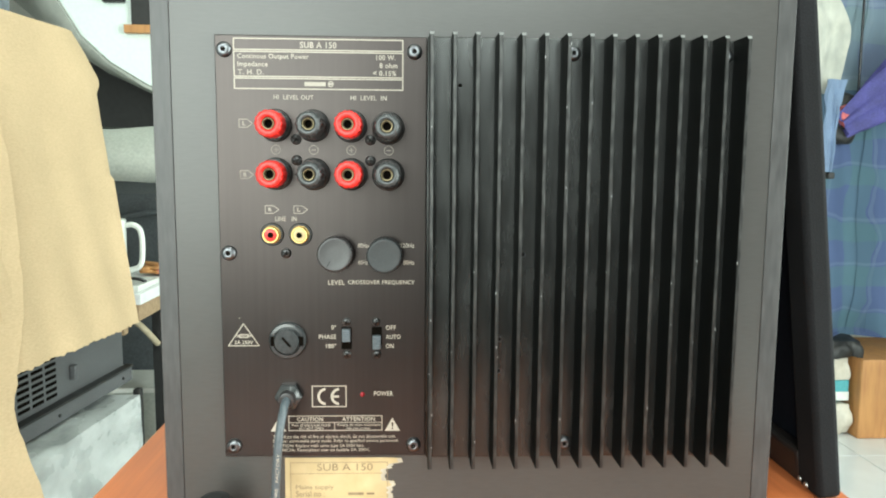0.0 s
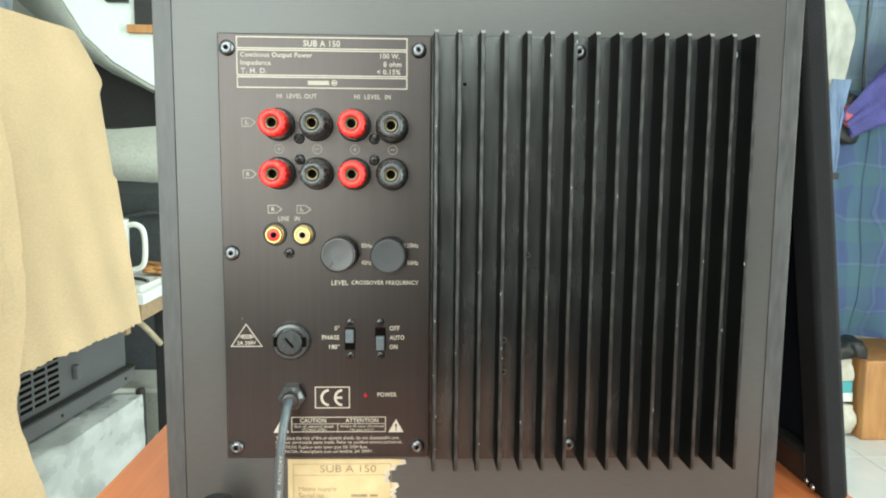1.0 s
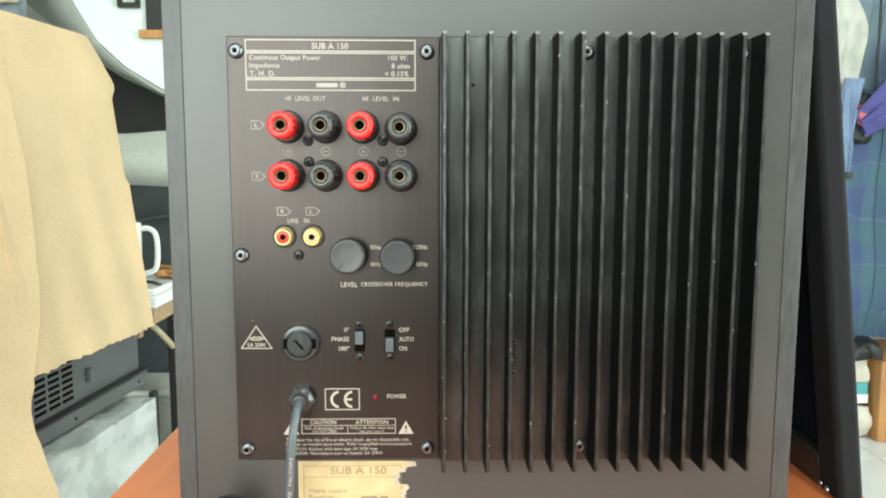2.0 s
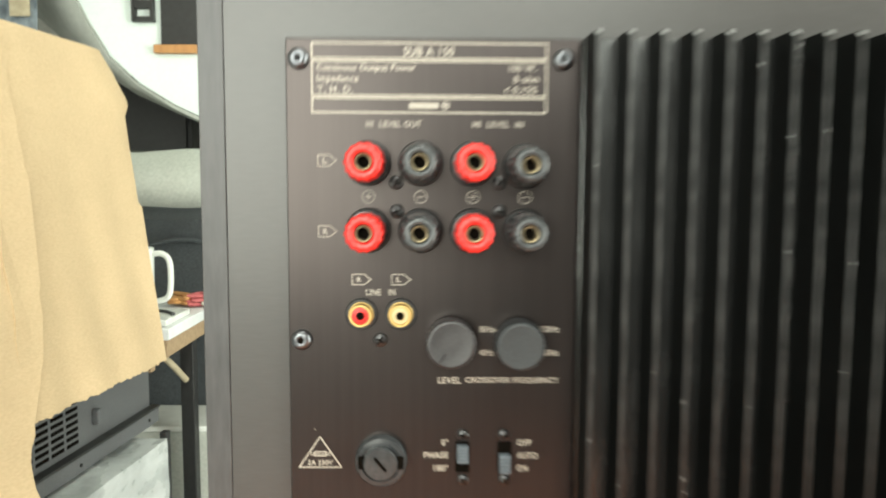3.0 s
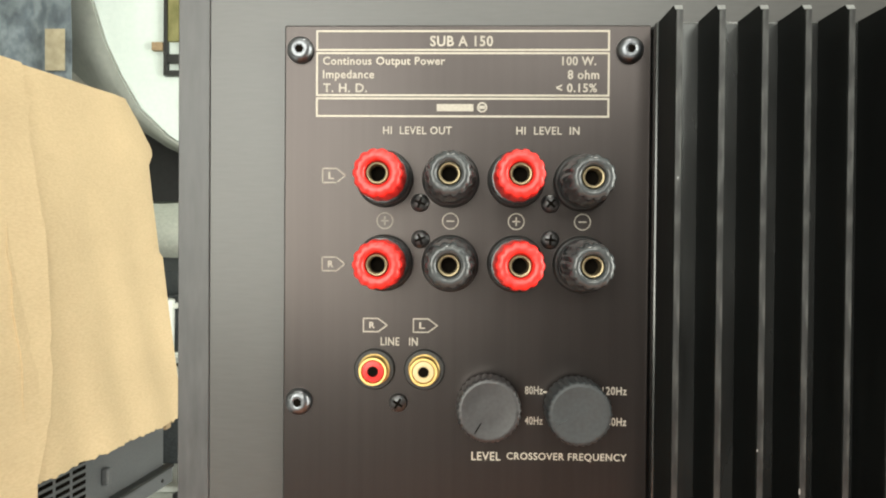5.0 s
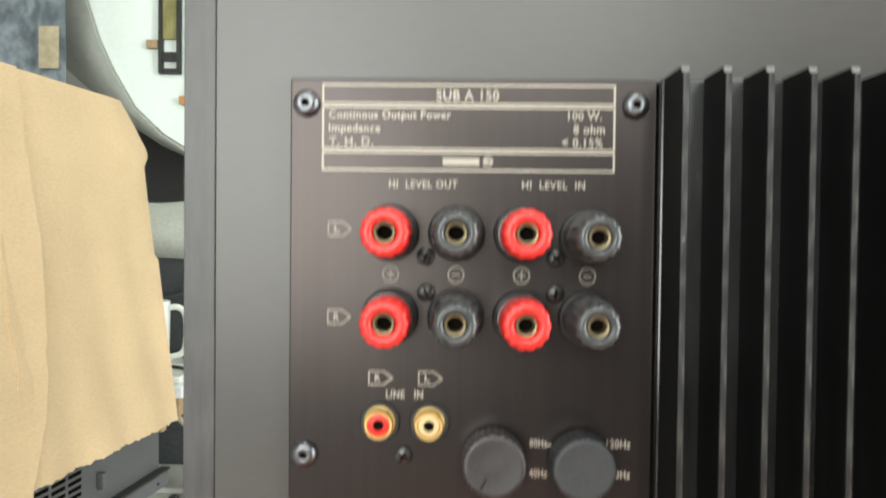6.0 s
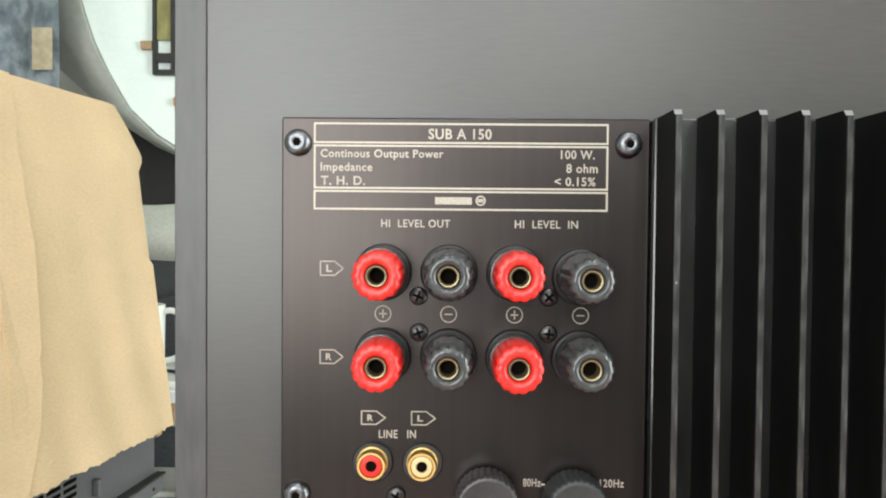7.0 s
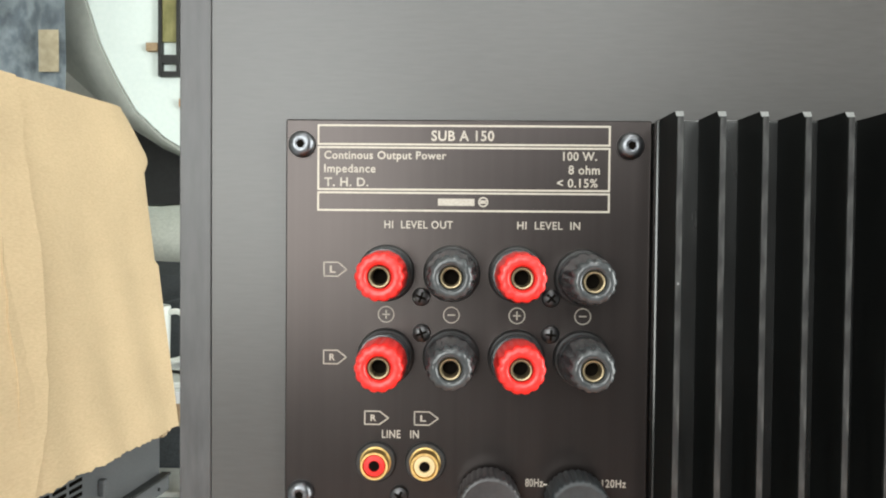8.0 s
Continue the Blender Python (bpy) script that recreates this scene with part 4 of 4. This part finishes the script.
part("body", box(-0.42, 0.29, -0.12, 0.15, 0.0, 1.33, 0.006), DARK, tall)
part("door", box(-0.40, -0.07, -0.138, -0.1205, 0.02, 1.31, 0.003), DARK, tall)
part("door", box(-0.06, 0.27, -0.138, -0.1205, 0.02, 1.31, 0.003), DARK, tall)


def drape(x0, x1, y, z0, z1, waves, depth, skew=0.0, hem=0.0, right=None, seed=0.0):
    def place(u, v):
        z = z0 + (z1 - z0) * v
        xr = x1 if right is None else along(right, z)
        x = x0 + (xr - x0) * u + skew * (1 - v)
        f = math.sin(u * waves * 2 * math.pi + seed + 1.2 * v) * depth * (1.1 - 0.5 * v)
        f += depth * 1.2 * noise.noise(Vector((u * 5 + seed, v * 5, seed)))
        return Vector((x, y + f, z - hem * math.sin(u * 5 + seed) * (1 - v)))
    return place


rail_l = thing("curtain", "slate blue mottled curtain hanging from the ceiling", "curtain", at=(-1.45, 1.8, TOP))
RI = Matrix.Translation((-1.45, 1.8, TOP)).inverted()
under(part("cloth", sheet(50, 40, drape(-1.9, -1.058, 1.80, 0.55, TOP - 0.03, 6, 0.012), 0.003), SLATE, rail_l), RI)
under(part("rail", box(-1.95, -1.03, 1.785, 1.815, TOP - 0.03, TOP), DESK_EDGE, rail_l), RI)
under(part("tag", box(-1.115, -1.060, 1.772, 1.776, 0.645, 0.760, 0.001), TAN, rail_l, "tan patch"), RI)

rack = thing("wall_frame", "narrow black frame with olive panel on the white wall", "frame", at=(-0.815, 1.949, 0.80))
for n, b in (("upright", (-0.034, -0.024, -0.022, 0.0, -0.133, 0.30)), ("upright", (0.020, 0.030, -0.022, 0.0, -0.133, 0.30)), ("crossbar", (-0.0239, 0.0199, -0.020, 0.0, -0.133, -0.118)),
             ("crossbar", (-0.0239, 0.0199, -0.020, 0.0, -0.095, -0.070)), ("crossbar", (-0.0239, 0.0199, -0.020, 0.0, 0.285, 0.30))):
    part(n, box(*b, 0.001), DARK, rack)
OLIVE = textured("olive_card", (0.16, 0.15, 0.05), (0.30, 0.28, 0.12), (40, 40, 20), (0.6, 0.8))
part("panel", box(-0.0239, 0.0199, -0.012, -0.002, -0.03, 0.2845), OLIVE, rack, "olive printed card")
single("batten", box(-0.886, -0.852, 1.930, 1.949, 0.742, 0.766, 0.001), DESK_EDGE, "short brown batten on the white wall", "batten", "battens")
single("batten", box(-0.786, -0.66, 1.925, 1.949, 0.576, 0.600, 0.001), WOOD, "brown wooden batten below a dark panel", "batten", "battens")
single("notice_board", box(-0.766, -0.66, 1.935, 1.949, 0.601, 0.95, 0.001), DARK, "dark notice board resting on a brown batten", "board")

# ---- clothes on the other side ----
stand = thing("clothes_rail", "dark metal clothes rail with hanging garments", "rail", at=(1.8, 2.02, FLOOR))
SI = Matrix.Translation((1.8, 2.02, FLOOR)).inverted()
under(part("bar", tube([(1.15, 2.02, 1.2), (1.6, 2.02, 1.2), (2.0, 2.02, 1.2), (2.45, 2.02, 1.2)], 0.012, 12), SCREW, stand), SI)
for x in (1.15, 2.45):
    under(part("post", tube([(x, 2.02, FLOOR), (x, 2.02, 0.3), (x, 2.02, 1.2)], 0.012, 12), SCREW, stand), SI)


def garment(name, mat, label, place, nu=40, nv=50, group="hanging clothes", category="garment"):
    return single(name, sheet(nu, nv, place, 0.004), mat, label, category, group)


for mat, words, args, more in ((PLAID_GREY, "grey-blue checked shirt hanging from the rail", (1.42, 2.20, 2.06, 0.26, 1.21, 4, 0.022), {"seed": 1.0}),
                               (PLAID_BLUE, "blue and green checked skirt hanging from the rail", (1.40, 2.25, 2.00, -0.395, 0.44, 4, 0.030, 0.0, 0.022), {"seed": 2.4})):
    shape = drape(*args, **more)
    home = (args[0] + 0.4, args[2], args[4])
    cloth = thing("checked_garment", words, "garment", "hanging clothes", at=home)
    inv = Matrix.Translation(home).inverted()
    under(part("cloth", sheet(40, 50, shape, 0.004), mat, cloth), inv)
    under(part("hem", sheet(40, 2, lambda u, v, s=shape: s(u, v * 0.018) + Vector((0, -0.006, 0)), 0.003), mat, cloth, "stitched hem"), inv)
    under(part("button_band", sheet(3, 40, lambda u, v, s=shape: s(0.22 + u * 0.05, v) + Vector((0, -0.006, 0)), 0.003), mat, cloth, "stitched fold"), inv)
for x in (1.55, 2.0):
    single("hanger_cord", tube([(x, 2.0, 0.43), (x, 2.005, 0.8), (x, 2.012, 1.19)], 0.004, 8), SCREW, "dark cord holding the checked skirt", "cord", "hanger cords")
JR = [(0.16, 1.424), (0.30, 1.428), (0.40, 1.432), (0.44, 1.442), (0.50, 1.455), (0.58, 1.468), (0.62, 1.466), (0.66, 1.450), (0.70, 1.430), (0.80, 1.37), (1.2, 1.32)]
jacket = thing("denim_jacket", "pale bleached denim jacket hanging from the rail", "jacket", "hanging clothes", at=(1.35, 1.93, 1.2))
JI = Matrix.Translation((1.35, 1.93, 1.2)).inverted()
under(part("body", sheet(24, 50, drape(1.16, 1.5, 1.93, 0.42, 1.21, 2, 0.012, right=JR, seed=3.0), 0.006), DENIM_PALE, jacket), JI)
under(part("sleeve", sheet(10, 30, drape(1.385, 1.47, 1.905, 0.172, 0.46, 1, 0.008, right=JR, seed=3.3), 0.010), DENIM, jacket, "light blue sleeve"), JI)
under(part("cuff", box(1.402, 1.424, 1.885, 1.915, 0.150, 0.171, 0.004), DARK, jacket, "dark cuff"), JI)


def bundle(u, v):
    a = 2 * math.pi * v
    p = Vector((1.462 + 0.40 * u, 1.93, 0.318 + 0.40 * u * 0.72))
    r = 0.028 + 0.055 * min(1.0, u * 2.0) + 0.010 * math.sin(6 * a + 4 * u)
    return p + Vector((-math.sin(a) * r * 0.62, -math.cos(a) * r * 0.5, math.sin(a) * r))


single("violet_scarf", sheet(26, 36, bundle), PURPLE, "violet scarf folded over the checked clothes", "scarf", "hanging clothes")
single("dark_cloth", lumpy(1.438, 1.525, 1.945, 2.01, 0.262, 0.43, 0.012, 18, 0.6, 2.0, 10), DARK, "dark cloth tucked among the hanging clothes", "cloth", "hanging clothes")
single("coral_cloth", lumpy(1.458, 1.50, 1.925, 1.955, 0.315, 0.385, 0.010, 30, 0.5, 4.0, 8), PINK, "small coral piece of cloth", "cloth", "hanging clothes")

block = single("wood_block", box(1.585, 2.10, 1.925, 2.25, FLOOR, -0.447, 0.006, 2), WOOD, "honey-coloured wooden block on the floor", "block", smooth=True, angle=40)
single("black_bag", lumpy(1.47, 1.60, 1.94, 2.2, -0.447, -0.385, 0.016, 16, 0.20, 6.0), DARK, "black cloth bag lying on the wooden block", "bag")
single("beige_bag", lumpy(1.41, 1.578, 1.95, 2.15, FLOOR, -0.605, 0.016, 16, 0.35, 7.0), BAG, "crumpled beige plastic bag on the floor", "bag", "floor bags")
pack = single("teal_carton", box(1.40, 1.572, 1.97, 2.12, -0.602, -0.530, 0.003), [TEAL], "teal and white carton on a crumpled bag", "carton")
part("white_band", box(1.399, 1.573, 1.969, 1.9695, -0.600, -0.570), CERAMIC, pack, "white lower band")
single("beige_bag", lumpy(1.41, 1.578, 1.96, 2.14, -0.529, -0.447, 0.012, 16, 0.35, 9.0), BAG, "beige cloth bundle on a teal carton", "bag", "floor bags")

# ---- ceiling tube ----
fitting = thing("ceiling_light", "white ceiling tube light fitting", "lamp", at=(0.35, -0.55, TOP))
part("tray", box(-0.05, 0.05, -0.65, 0.65, -0.035, 0.0, 0.004), WHITE, fitting)

# ---- floor tiles ----
TS = 0.40
TILE_ME = finish(box(0.0015, TS - 0.0015, 0.0015, TS - 0.0015, -0.006, 0.0, 0.0012, 1), "tile", [TILE], False)
nx, ny = int((RX1 - RX0) / TS) + 1, int((RY1 - RY0) / TS) + 1
for i in range(nx):
    for j in range(ny):
        x, y = RX0 + 0.11 + TS * (i - 1), RY0 + 0.086 + TS * (j - 1)
        if x + TS < RX1 + 0.09 and y + TS < RY1 + 0.09 and x > RX0 - 0.1 and y > RY0 - 0.1:
            ob = new("tile", TILE_ME)
            ob.location = (x, y, FLOOR)
            ob.parent = floor
